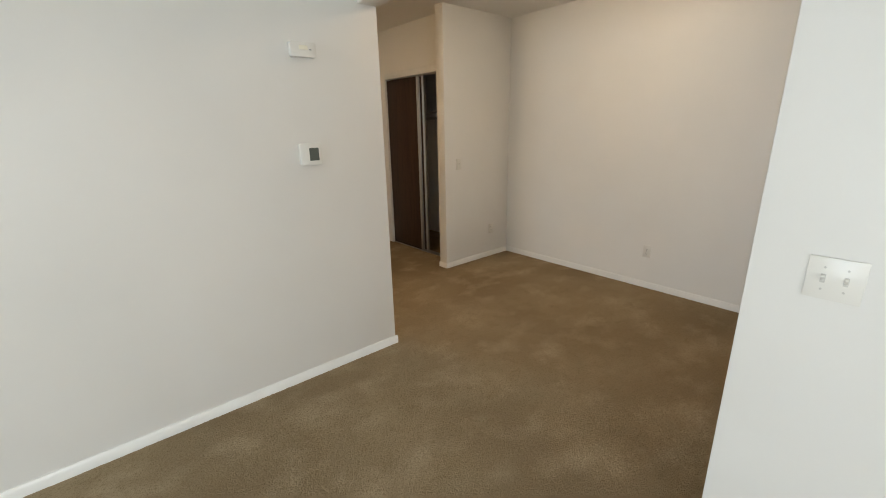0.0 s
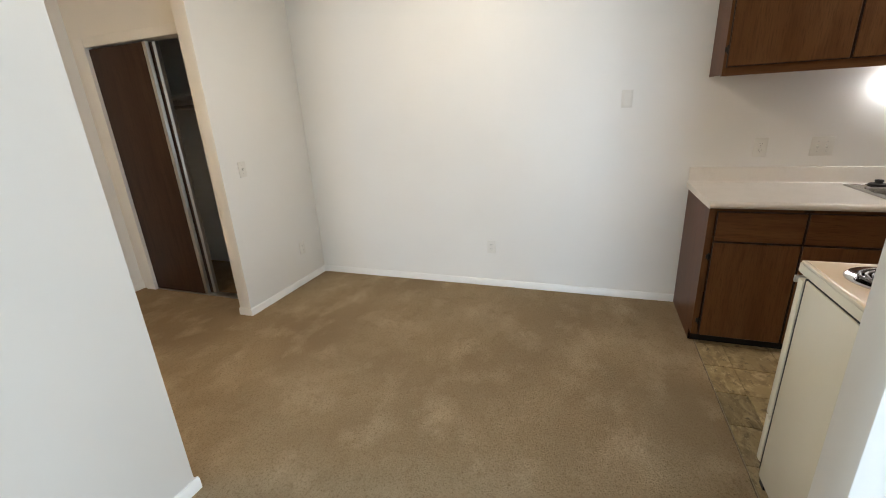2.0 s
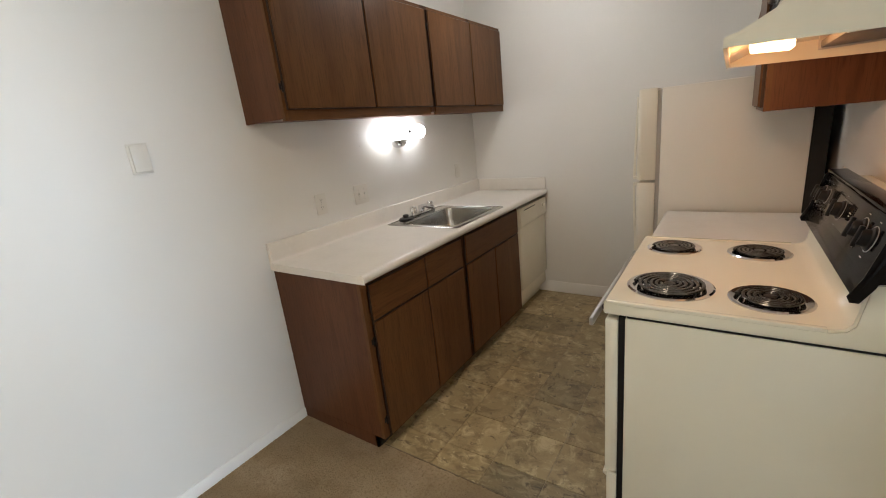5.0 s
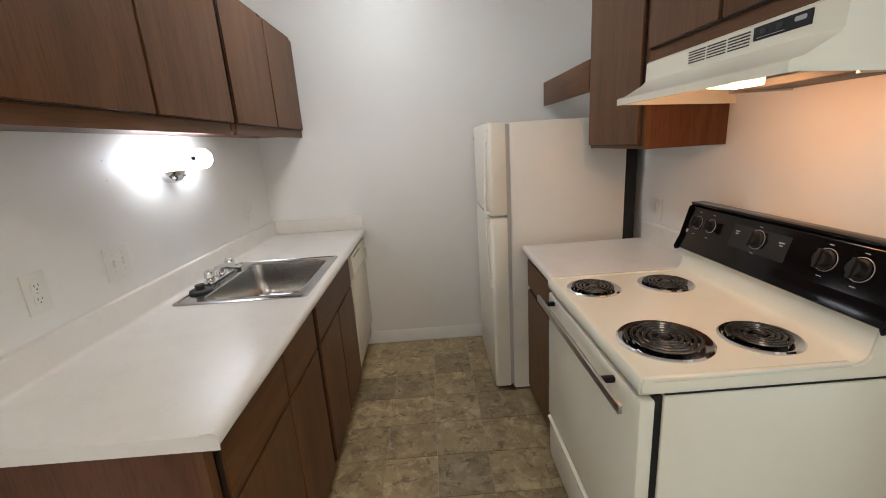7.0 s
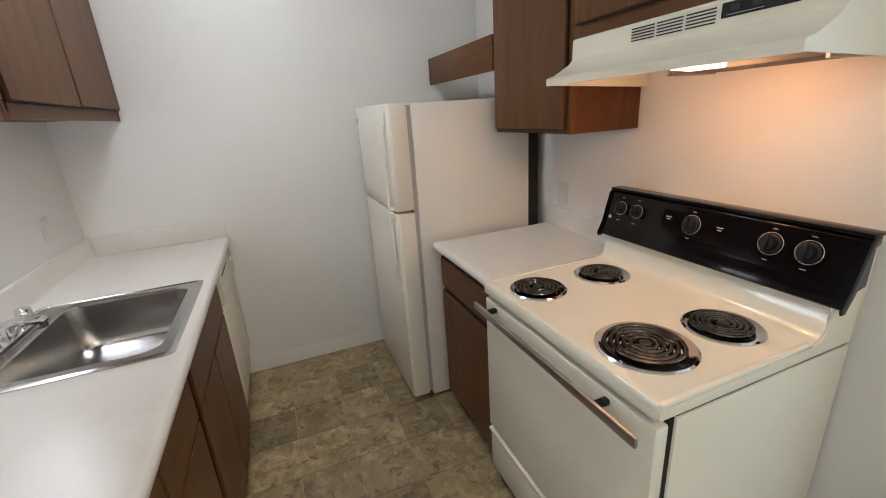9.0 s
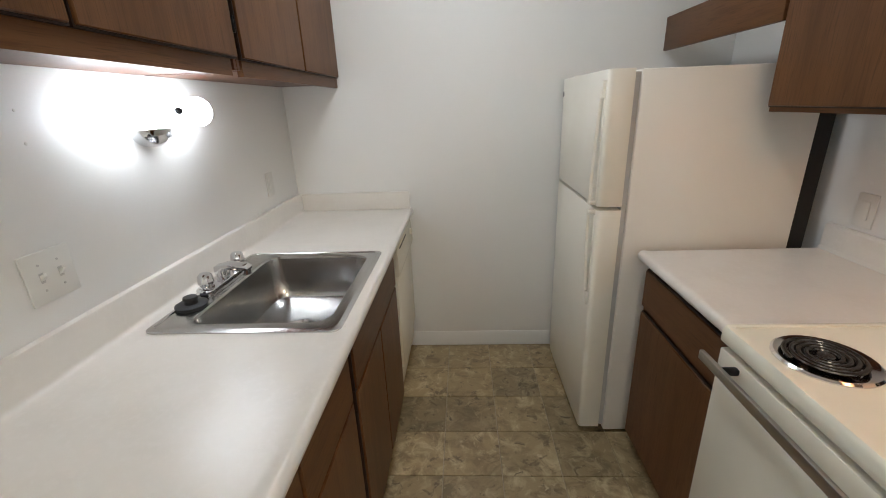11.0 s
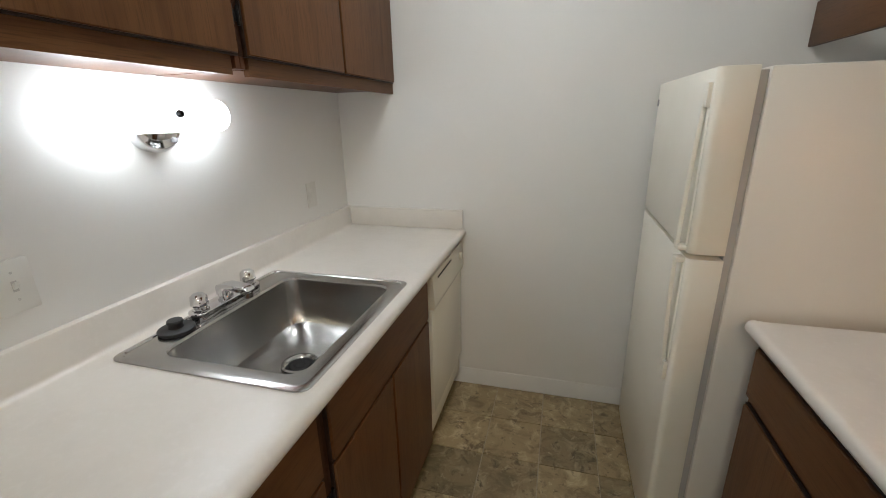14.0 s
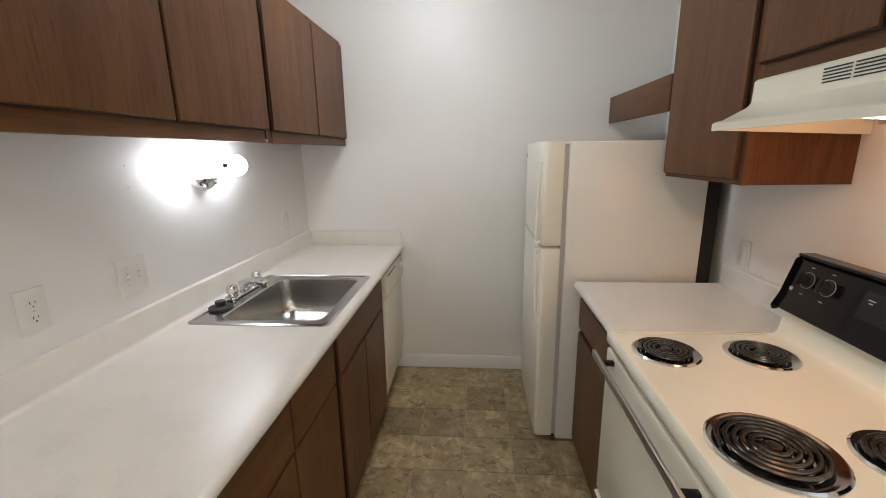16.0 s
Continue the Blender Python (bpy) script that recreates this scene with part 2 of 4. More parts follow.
def tube(points, radius, n=10, flat=1.0):
    """A round bar along points."""
    bm = bmesh.new()
    pts = [Vector(p) for p in points]
    rings = []
    for i, p in enumerate(pts):
        d = (pts[min(i + 1, len(pts) - 1)] - pts[max(i - 1, 0)]).normalized()
        up = Vector((0, 0, 1)) if abs(d.z) < 0.9 else Vector((1, 0, 0))
        u = d.cross(up).normalized()
        v = u.cross(d).normalized()
        rings.append([bm.verts.new(p + radius * (math.cos(2 * math.pi * k / n) * u + flat * math.sin(2 * math.pi * k / n) * v)) for k in range(n)])
    for a, b in zip(rings, rings[1:]):
        for k in range(n):
            bm.faces.new((a[k], a[(k + 1) % n], b[(k + 1) % n], b[k]))
    bm.faces.new(rings[0][::-1])
    bm.faces.new(rings[-1])
    bmesh.ops.recalc_face_normals(bm, faces=bm.faces[:])
    return bm


def rounded(x0, x1, y0, y1, r, n=6):
    """Points of a rounded rectangle."""
    out = []
    for cx, cy, a in ((x1 - r, y1 - r, 0), (x0 + r, y1 - r, 90), (x0 + r, y0 + r, 180), (x1 - r, y0 + r, 270)):
        for k in range(n + 1):
            t = radians(a + 90 * k / n)
            out.append((cx + r * math.cos(t), cy + r * math.sin(t)))
    return out


def loft(loops):
    """Skins closed loops of equal length of 3D points."""
    bm = bmesh.new()
    rows = [[bm.verts.new(p) for p in loop] for loop in loops]
    n = len(rows[0])
    for a, b in zip(rows, rows[1:]):
        for k in range(n):
            bm.faces.new((a[k], a[(k + 1) % n], b[(k + 1) % n], b[k]))
    return bm


def mesh_object(name, bm, material, smooth=True):
    me = bpy.data.meshes.new(name)
    bm.to_mesh(me)
    bm.free()
    me.materials.append(material)
    if smooth:
        me.shade_smooth()
        me.set_sharp_from_angle(angle=radians(38))
    return new(name, me)


def part(name, bm, material, parent, label=""):
    ob = mesh_object(name, bm, material)
    ob.parent = parent
    m = parent.matrix_basis if parent.parent is None else parent.parent.matrix_basis
    ob.matrix_parent_inverse = m.inverted() if parent.parent is None else Matrix()
    return tagged(ob, label)


def thing(name, at, label, category, group=""):
    ob = new(name)
    ob.empty_display_size = 0.05
    ob.matrix_basis = Matrix.Translation(at)
    return tagged(ob, label, category, group)


def structure(name, bm, material, label, category="wall"):
    return tagged(mesh_object(name, bm, material), label, category, kind="structure")

# ---- structure ----
structure("wall_east", box(X_SINK, X_SINK + 0.12, Y_END - 0.12, Y_HALL + 0.12, 0, CEIL), PAINT, "off-white painted drywall behind sink counter and dining area")
structure("wall_kitchen_end", box(X_STOVE, X_SINK, Y_END - 0.12, Y_END, 0, CEIL), PAINT, "off-white painted wall closing the galley kitchen")
structure("wall_stove", box(X_LIVING, X_STOVE, Y_SOUTH, Y_PART, 0, CEIL, 0.004), PAINT, "off-white partition wall behind stove with a free end")
structure("wall_thermostat", box(X_WEST, X_WALL_A, Y_WALL_A, Y_WALL_A + 0.117, 0, CEIL, 0.004), PAINT, "off-white living room wall carrying thermostat and alarm")
structure("wall_stub", box(X_STUB, X_SINK, Y_STUB, Y_STUB + 0.115, 0, CEIL, 0.004), PAINT, "off-white stub wall beside the hall closet")
structure("wall_hall_end", box(0.6, X_SINK, Y_HALL, Y_HALL + 0.12, 0, CEIL), PAINT, "off-white wall at the end of the hall")
structure("wall_hall_west", box(0.48, 0.6, Y_WALL_A + 0.117, Y_HALL + 0.12, 0, CEIL), PAINT, "off-white wall closing the hall")
structure("beam", box(2.575, 2.71, Y_PART, Y_WALL_A, 2.2, CEIL - 0.002, 0.004), PAINT, "off-white dropped header between living and dining areas", "beam")
CLO0, CLO1, CLO_TOP = 4.42, 5.60, 2.088
bm = box(X_CLOSET, X_CLOSET + 0.1, CLO1, Y_HALL, 0, CEIL)
box(X_CLOSET, X_CLOSET + 0.1, Y_STUB + 0.115, CLO0, 0, CEIL, into=bm)
box(X_CLOSET, X_CLOSET + 0.1, CLO0, CLO1, CLO_TOP, CEIL, into=bm)
structure("wall_closet", bm, PAINT, "off-white wall with the sliding closet opening")
structure("ceiling", box(X_WEST - 0.12, X_SINK + 0.12, Y_SOUTH - 0.12, Y_HALL + 0.12, CEIL, CEIL + 0.1), CEIL_PAINT, "off-white textured drywall ceiling", "ceiling")
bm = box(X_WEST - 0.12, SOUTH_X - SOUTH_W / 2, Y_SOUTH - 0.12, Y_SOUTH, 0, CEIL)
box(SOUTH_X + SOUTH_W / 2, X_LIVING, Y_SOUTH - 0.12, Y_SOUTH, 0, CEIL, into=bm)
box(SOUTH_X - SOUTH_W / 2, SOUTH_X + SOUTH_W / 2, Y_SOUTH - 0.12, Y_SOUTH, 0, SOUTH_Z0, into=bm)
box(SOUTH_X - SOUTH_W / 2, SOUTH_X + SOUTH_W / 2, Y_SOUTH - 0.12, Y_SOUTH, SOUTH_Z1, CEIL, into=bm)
structure("wall_living_south", bm, PAINT, "off-white living room wall with an added, unseen window")
# unseen window, made up to go with the south fill lamp
win = tagged(thing("fill_window", (SOUTH_X, Y_SOUTH - 0.08, SOUTH_Z0), "added unseen white framed window for fill light", "window"), kind="structure")
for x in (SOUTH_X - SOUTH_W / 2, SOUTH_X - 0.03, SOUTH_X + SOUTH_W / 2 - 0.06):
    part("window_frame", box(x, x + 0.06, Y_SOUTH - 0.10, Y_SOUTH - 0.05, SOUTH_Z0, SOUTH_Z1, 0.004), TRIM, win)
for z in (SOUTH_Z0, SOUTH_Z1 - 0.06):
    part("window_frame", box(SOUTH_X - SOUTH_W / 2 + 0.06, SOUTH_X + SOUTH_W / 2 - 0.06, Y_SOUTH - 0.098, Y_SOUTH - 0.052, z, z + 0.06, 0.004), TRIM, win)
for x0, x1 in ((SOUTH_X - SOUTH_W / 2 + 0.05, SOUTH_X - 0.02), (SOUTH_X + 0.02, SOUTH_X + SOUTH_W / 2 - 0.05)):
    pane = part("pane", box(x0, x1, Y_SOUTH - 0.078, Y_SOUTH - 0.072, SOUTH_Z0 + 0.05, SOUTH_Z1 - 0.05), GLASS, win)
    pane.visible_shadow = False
bm = box(X_WEST - 0.12, X_WEST, Y_SOUTH, WINDOW_Y - WINDOW_W / 2, 0, CEIL)
box(X_WEST - 0.12, X_WEST, WINDOW_Y + WINDOW_W / 2, Y_WALL_A + 0.117, 0, CEIL, into=bm)
box(X_WEST - 0.12, X_WEST, WINDOW_Y - WINDOW_W / 2, WINDOW_Y + WINDOW_W / 2, WINDOW_Z1, CEIL, into=bm)
box(X_WEST - 0.12, X_WEST, WINDOW_Y - WINDOW_W / 2, WINDOW_Y + WINDOW_W / 2, 0, WINDOW_Z0, into=bm)
structure("wall_living_west", bm, PAINT, "off-white living room wall with the patio window")
win = tagged(thing("window_1", (X_WEST - 0.08, WINDOW_Y, WINDOW_Z0), "white framed sliding patio window", "window"), kind="structure")
for y in (WINDOW_Y - WINDOW_W / 2, WINDOW_Y - 0.03, WINDOW_Y + WINDOW_W / 2 - 0.06):
    part("window_frame", box(X_WEST - 0.10, X_WEST - 0.05, y, y + 0.06, WINDOW_Z0, WINDOW_Z1, 0.004), TRIM, win)
for z in (WINDOW_Z0, WINDOW_Z1 - 0.06):
    part("window_frame", box(X_WEST - 0.098, X_WEST - 0.052, WINDOW_Y - WINDOW_W / 2 + 0.06, WINDOW_Y + WINDOW_W / 2 - 0.06, z, z + 0.06, 0.004), TRIM, win)
for y0, y1 in ((WINDOW_Y - WINDOW_W / 2 + 0.05, WINDOW_Y - 0.02), (WINDOW_Y + 0.02, WINDOW_Y + WINDOW_W / 2 - 0.05)):
    pane = part("pane", box(X_WEST - 0.078, X_WEST - 0.072, y0, y1, WINDOW_Z0 + 0.05, WINDOW_Z1 - 0.05), GLASS, win)
    pane.visible_shadow = False
structure("ground", box(-400, -2.8, -400, 400, -0.4, -0.3), GROUND, "grass and earth outside the window", "ground")


def pile(x0, x1, y0, y1, step):
    """Carpet as a grid with an uneven pile."""
    nx, ny = int((x1 - x0) / step), int((y1 - y0) / step)
    gx, gy = np.meshgrid(np.linspace(x0, x1, nx + 1), np.linspace(y0, y1, ny + 1), indexing="ij")
    rng = np.random.default_rng(4)
    h = rng.normal(0, 0.0016, gx.shape)
    h = h + 0.0012 * np.sin(gx * 21 + 1.7 * np.sin(gy * 13)) * np.sin(gy * 17 + 2 * np.sin(gx * 9))
    gx = gx + rng.uniform(-0.3, 0.3, gx.shape) * step
    gy = gy + rng.uniform(-0.3, 0.3, gy.shape) * step
    gx[0], gx[-1], gy[:, 0], gy[:, -1] = x0, x1, y0, y1
    co = np.stack([gx, gy, np.clip(h, -0.004, 0.004)], -1).reshape(-1, 3)
    i = np.arange(nx)[:, None] * (ny + 1) + np.arange(ny)[None]
    faces = np.stack([i, i + ny + 1, i + ny + 2, i + 1], -1).reshape(-1, 4)
    me = bpy.data.meshes.new("carpet")
    me.from_pydata(co.tolist(), [], faces.tolist())
    me.materials.append(CARPET)
    me.shade_smooth()
    return me


base = box(X_WEST, X_SINK, Y_SOUTH, Y_HALL, -0.12, -0.012)
floor = structure("floor", base, GROUT, "subfloor under carpet and vinyl", "floor")
tagged(new("carpet_dining", pile(1.2, X_SINK, SEAM, Y_HALL, 0.009)), "brown cut-pile carpet with worn lighter patches", "carpet", kind="structure")
tagged(new("carpet_living", pile(X_WEST, 1.2, Y_SOUTH, Y_HALL, 0.03)), "brown cut-pile living room carpet", "carpet", kind="structure")
tagged(new("carpet_living_edge", pile(1.2, X_LIVING, Y_SOUTH, SEAM, 0.012)), "brown cut-pile carpet beside the stove wall", "carpet", kind="structure")
vinyl = structure("vinyl_floor", box(X_STOVE, X_SINK, Y_END, SEAM, -0.012, -0.0035), GROUT, "brown stone-pattern vinyl kitchen floor", "floor")
structure("threshold", prism([(SEAM - 0.005, -0.004), (SEAM + 0.002, -0.004), (SEAM + 0.001, 0.0015), (SEAM - 0.003, 0.001)], "x", X_STOVE, X_SINK), SEAM_STRIP, "dark seam where carpet meets vinyl", "trim")


def baseboard(axis, at, lo, hi, side, height=0.058, t=0.013, label="white painted wooden baseboard"):
    prof = [(at, 0), (at + side * t, 0), (at + side * t, height - 0.012), (at + side * t * 0.45, height), (at, height)]
    structure("baseboard", prism(prof, axis, lo, hi), TRIM, label, "baseboard")


baseboard("y", X_SINK, 1.118, Y_STUB - 0.013, -1)
baseboard("x", Y_STUB, X_STUB - 0.013, X_SINK, -1)
baseboard("y", X_STUB, Y_STUB, Y_STUB + 0.115, -1)
baseboard("x", Y_WALL_A, X_WEST, X_WALL_A + 0.013, -1)
baseboard("y", X_WALL_A, Y_WALL_A, Y_WALL_A + 0.117, 1)
baseboard("y", X_LIVING, Y_SOUTH, Y_PART + 0.013, -1)
baseboard("x", Y_PART, X_LIVING, X_STOVE, 1)
baseboard("x", Y_HALL, 0.6, X_CLOSET, -1)
baseboard("x", Y_END, X_STOVE, X_SINK, 1, 0.097, 0.006, "white vinyl cove base along the kitchen floor")

# closet: casing, tracks, two sliding doors, shelf
for y0, y1, z0, z1 in ((CLO1, CLO1 + 0.115, 0, CLO_TOP + 0.07), (CLO0 - 0.05, CLO0, 0, CLO_TOP + 0.07), (CLO0, CLO1, CLO_TOP, CLO_TOP + 0.07)):
    structure("trim", box(X_CLOSET - 0.014, X_CLOSET - 0.001, y0, y1, z0, z1, 0.003), TRIM, "white painted closet casing", "trim")
structure("closet_track", box(X_CLOSET + 0.005, X_CLOSET + 0.085, CLO0, CLO1, -0.002, 0.008, 0.002), ALU, "aluminium floor track of the sliding closet", "track")
for x, y0, y1 in ((X_CLOSET + 0.012, 4.955, CLO1 - 0.004), (X_CLOSET + 0.05, 4.90, 5.52)):
    d = thing("closet_door", (x, y0, 0.01), "dark brown sliding closet door with aluminium edge", "door", "closet doors")
    part("panel", box(x, x + 0.018, y0 + 0.02, y1, 0.012, CLO_TOP - 0.012, 0.002), CLOSET_DOOR, d)
    part("edge_strip", prism([(x - 0.006, y0), (x + 0.022, y0), (x + 0.022, y0 + 0.032), (x + 0.016, y0 + 0.022), (x, y0 + 0.022), (x - 0.006, y0 + 0.032)], "z", 0.01, CLO_TOP - 0.01), ALU, d, "aluminium finger-pull edge strip")
s = thing("closet_shelf", (4.75, 4.9, 1.68), "white closet shelf with hanging rod", "shelf")
part("board", box(4.62, X_SINK - 0.002, Y_STUB + 0.12, Y_HALL - 0.004, 1.70, 1.72, 0.002), TRIM, s)
part("cleat", box(X_SINK - 0.02, X_SINK - 0.001, Y_STUB + 0.12, Y_HALL - 0.004, 1.61, 1.699, 0.002), TRIM, s)
part("hanging_rod", tube([(4.74, Y_STUB + 0.118, 1.62), (4.74, Y_HALL - 0.002, 1.62)], 0.016), ALU, s)

# ---- cabinets ----


def hinge(x, y, z, side, parent):
    """A small dark hinge knuckle on a cabinet face; side: the way the door faces along x."""
    bm = lathe([(0.004, -0.022), (0.004, 0.022)], Matrix.Translation((x + side * 0.006, y, z)), 8)
    box(x + side * 0.0005, x + side * 0.003, y - 0.012, y + 0.012, z - 0.013, z + 0.013, into=bm)
    part("hinge", bm, BLACK, parent, "small dark metal hinge")


def cabinet_door(name, x, side, y0, y1, z0, z1, parent, material=WOOD, hinge_y=None):
    """An overlay front with a finger bevel, standing on the face at x."""
    a, b = x + side * 0.001, x + side * 0.018
    d = part(name, box(min(a, b), max(a, b), y0, y1, z0, z1, 0.0025, 1), material, parent)
    # sheet past the front: its dark edge and painted shade filling the gap
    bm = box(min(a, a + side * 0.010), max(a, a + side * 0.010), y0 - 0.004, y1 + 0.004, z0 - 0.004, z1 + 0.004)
    part("dark_edge", bm, EDGE_SHADE, d)
    if hinge_y is not None:
        for z in (z0 + 0.09, z1 - 0.09):
            hinge(x, hinge_y, z, side, parent)
    return d


def carcass(xa, xb, y0, y1, z0, z1, parent, face, side, rails=(), stiles=(), drop=(0, 0), dark=(False, False)):
    """Sides, floor, top, back and a face frame; open inside."""
    t = 0.016
    lo, hi = min(xa, xb), max(xa, xb)
    part("side_panel", box(lo, hi, y0, y0 + t, z0 + drop[0], z1, 0.001, 1), WOOD_SIDE, parent)
    part("side_panel", box(lo, hi, y1 - t, y1, z0 + drop[1], z1, 0.001, 1), WOOD_SIDE, parent)
    p0, p1 = (lo + 0.019, hi) if side < 0 else (lo, hi - 0.019)
    part("bottom_panel", box(p0, p1, y0 + t, y1 - t, z0 + (0.015 if z0 > 1 else 0.02), z0 + 0.034), WOOD_SIDE, parent)
    if z0 > 1:
        part("top_panel", box(p0, p1, y0 + t, y1 - t, z1 - 0.02, z1 - 0.004), WOOD_Y, parent)
    b0, b1 = (lo, lo + 0.006) if side > 0 else (hi - 0.006, hi)
    part("back_panel", box(b0, b1, y0 + t, y1 - t, z0 + 0.034, z1 - 0.02), WOOD_SIDE, parent)
    f0, f1 = sorted((face - side * 0.018, face))
    for k, (a, b) in enumerate(((y0 - 0.0005, y0 + 0.032), (y1 - 0.032, y1 + 0.0005), *stiles)):
        g0, g1 = (f0 - 0.0008, f1) if side < 0 else (f0, f1 + 0.0008)
        # inner stiles get the walnut with the shade coloured in
        inner = k > 1 or dark[k]
        part("stile", box(g0, g1, a, b, z0 + 0.046 if inner and z0 > 1 else z0 - 0.0006, z1 + 0.0004), SHADED_FRAME if inner else WOOD, parent)
    for a, b in rails:
        part("rail", box(f0, f1, y0 + 0.03, y1 - 0.03, a, b), WOOD_Y, parent)


# wall cabinets over the sink
UZ0, UZ1, UX = 1.577, 2.205, 4.772
for y0, y1, split in ((-0.036, 1.088, 0.513), (Y_END + 0.002, -0.038, -0.567)):
    c = thing("wall_cabinet", (X_SINK, (y0 + y1) / 2, UZ0), "dark walnut two-door wall cabinet above the sink counter", "cabinet", "wall cabinets")
    carcass(UX + 0.0, X_SINK - 0.002, y0, y1, UZ0, UZ1, c, UX, -1, ((UZ0, UZ0 + 0.06), (UZ1 - 0.045, UZ1)), ((split - 0.02, split + 0.02),), (0.016, 0.010) if y1 > 0 else (0.016, 0.016), (y1 > 0, y1 < 0))
    cabinet_door("door", UX, -1, y0 + 0.018, split - 0.007, UZ0 + 0.050, UZ1 - 0.025, c, hinge_y=y0 + 0.010)
    cabinet_door("door", UX, -1, split + 0.007, y1 - 0.018, UZ0 + 0.050, UZ1 - 0.025, c, hinge_y=y1 - 0.010)

# base cabinets under the sink counter
BX = 4.462
BTOP = 0.874
for y0, y1, split, two in ((0.262, 1.116, 0.658, True), (-0.528, 0.260, -0.122, False)):
    c = thing("base_cabinet", (4.78, (y0 + y1) / 2, 0), "dark walnut base cabinet with two doors under the counter", "cabinet", "base cabinets")
    carcass(BX, X_SINK - 0.003, y0, y1, 0.068, BTOP, c, BX, -1, ((0.068, 0.10), (0.655, 0.70), (BTOP - 0.035, BTOP)), ((split - 0.022, split + 0.022),), (0, 0), (two, not two))
    # toe board coloured black for the shade under the cabinet
    part("toe_kick", box(BX + 0.05, BX + 0.065, y0, y1, 0.0, 0.068), SHADE_BLACK, c, "recessed toe kick with the under-cabinet shade painted black")
    if two:
        part("end_panel", box(BX + 0.05, X_SINK - 0.003, y1 - 0.016, y1, 0.0, 0.0675), WOOD_SIDE, c)
        cabinet_door("drawer_front", BX, -1, y0 + 0.033, split - 0.006, 0.684, BTOP - 0.022, c, WOOD_Y)
        cabinet_door("drawer_front", BX, -1, split + 0.006, y1 - 0.042, 0.684, BTOP - 0.022, c, WOOD_Y)
    else:
        cabinet_door("drawer_front", BX, -1, y0 + 0.022, y1 - 0.014, 0.684, BTOP - 0.022, c, WOOD_Y)
    cabinet_door("door", BX, -1, y0 + (0.033 if two else 0.022), split - 0.006, 0.074, 0.672, c, hinge_y=y0 + (0.018 if two else 0.010))
    cabinet_door("door", BX, -1, split + 0.006, y1 - (0.042 if two else 0.014), 0.074, 0.672, c, hinge_y=y1 - (0.028 if two else 0.006))


def counter_profile(xback, xfront, z, splash, lip=0.04):
    """Post-formed counter: rolled front edge, coved backsplash; from the wall outwards."""
    s = 1 if xfront > xback else -1
    p = [(xback, z - 0.02), (xfront - s * 0.03, z - 0.02), (xfront - s * 0.03, z - lip)]
    for k in range(7):
        a = radians(-90 + 30 * k)
        p.append((xfront - s * 0.018 + s * 0.018 * math.cos(a), z - lip / 2 + 0.003 + (lip / 2) * math.sin(a)))
    p.append((xfront - s * 0.05, z))
    if splash:
        w = xback + s * 0.022
        for k in range(5):
            a = radians(-90 - 22.5 * k)
            p.append((w + s * 0.014 + s * 0.014 * math.cos(a), z + 0.014 + 0.014 * math.sin(a)))
        p += [(w, z + splash - 0.010), (w - s * 0.004, z + splash - 0.002), (w - s * 0.010, z + splash), (xback, z + splash)]
    else:
        p.append((xback, z))
    return p


CT = 0.915
SX0, SX1, SY0, SY1 = 4.452, 5.003, -0.326, 0.310
counter = thing("countertop", (4.74, 0.0, CT), "off-white laminate countertop with rolled edge and backsplash", "countertop")
prof = counter_profile(X_SINK - 0.001, 4.412, CT, 0.103)
cut0, cut1 = SY0 + 0.03, SY1 - 0.03
part("slab", prism(prof, "y", cut1, 1.128), LAMINATE, counter)
part("slab", prism(prof, "y", Y_END + 0.001, cut0), LAMINATE, counter)
front = [(SX0 + 0.03, CT - 0.02), *[p for p in prof if p[0] < SX0 + 0.01 and p[1] <= CT - 0.021 or p[0] < 4.445], (SX0 + 0.03, CT)]
part("slab", prism(front, "y", cut0, cut1), LAMINATE, counter)
back = [(X_SINK - 0.001, CT - 0.02), (SX1 - 0.03, CT - 0.02), (SX1 - 0.03, CT), *[p for p in prof if p[0] > SX1 and p[1] >= CT - 1e-6]]
part("slab", prism(back, "y", cut0, cut1), LAMINATE, counter)
part("end_band", prism([(X_SINK - 0.002, CT - 0.038), (4.4135, CT - 0.038), (4.4125, CT - 0.018), (4.4165, CT - 0.007), (4.424, CT - 0.002), (4.440, CT - 0.0008), (X_SINK - 0.002, CT - 0.0008)], "y", 1.1282, 1.1304), LAMINATE, counter, "pale band over the counter end")
part("end_splash", box(4.425, X_SINK - 0.024, Y_END + 0.001, Y_END + 0.02, CT + 0.0005, CT + 0.100, 0.003), LAMINATE, counter, "laminate side splash against the end wall")

# sink
sink = thing("kitchen_sink", (4.73, -0.02, CT), "single-bowl stainless steel drop-in sink in the countertop", "sink")


def ring(x0, x1, y0, y1, r, z):
    return [(x, y, z) for x, y in rounded(x0, x1, y0, y1, r)]


bx0, bx1, by0, by1 = 4.502, 4.905, -0.276, 0.256
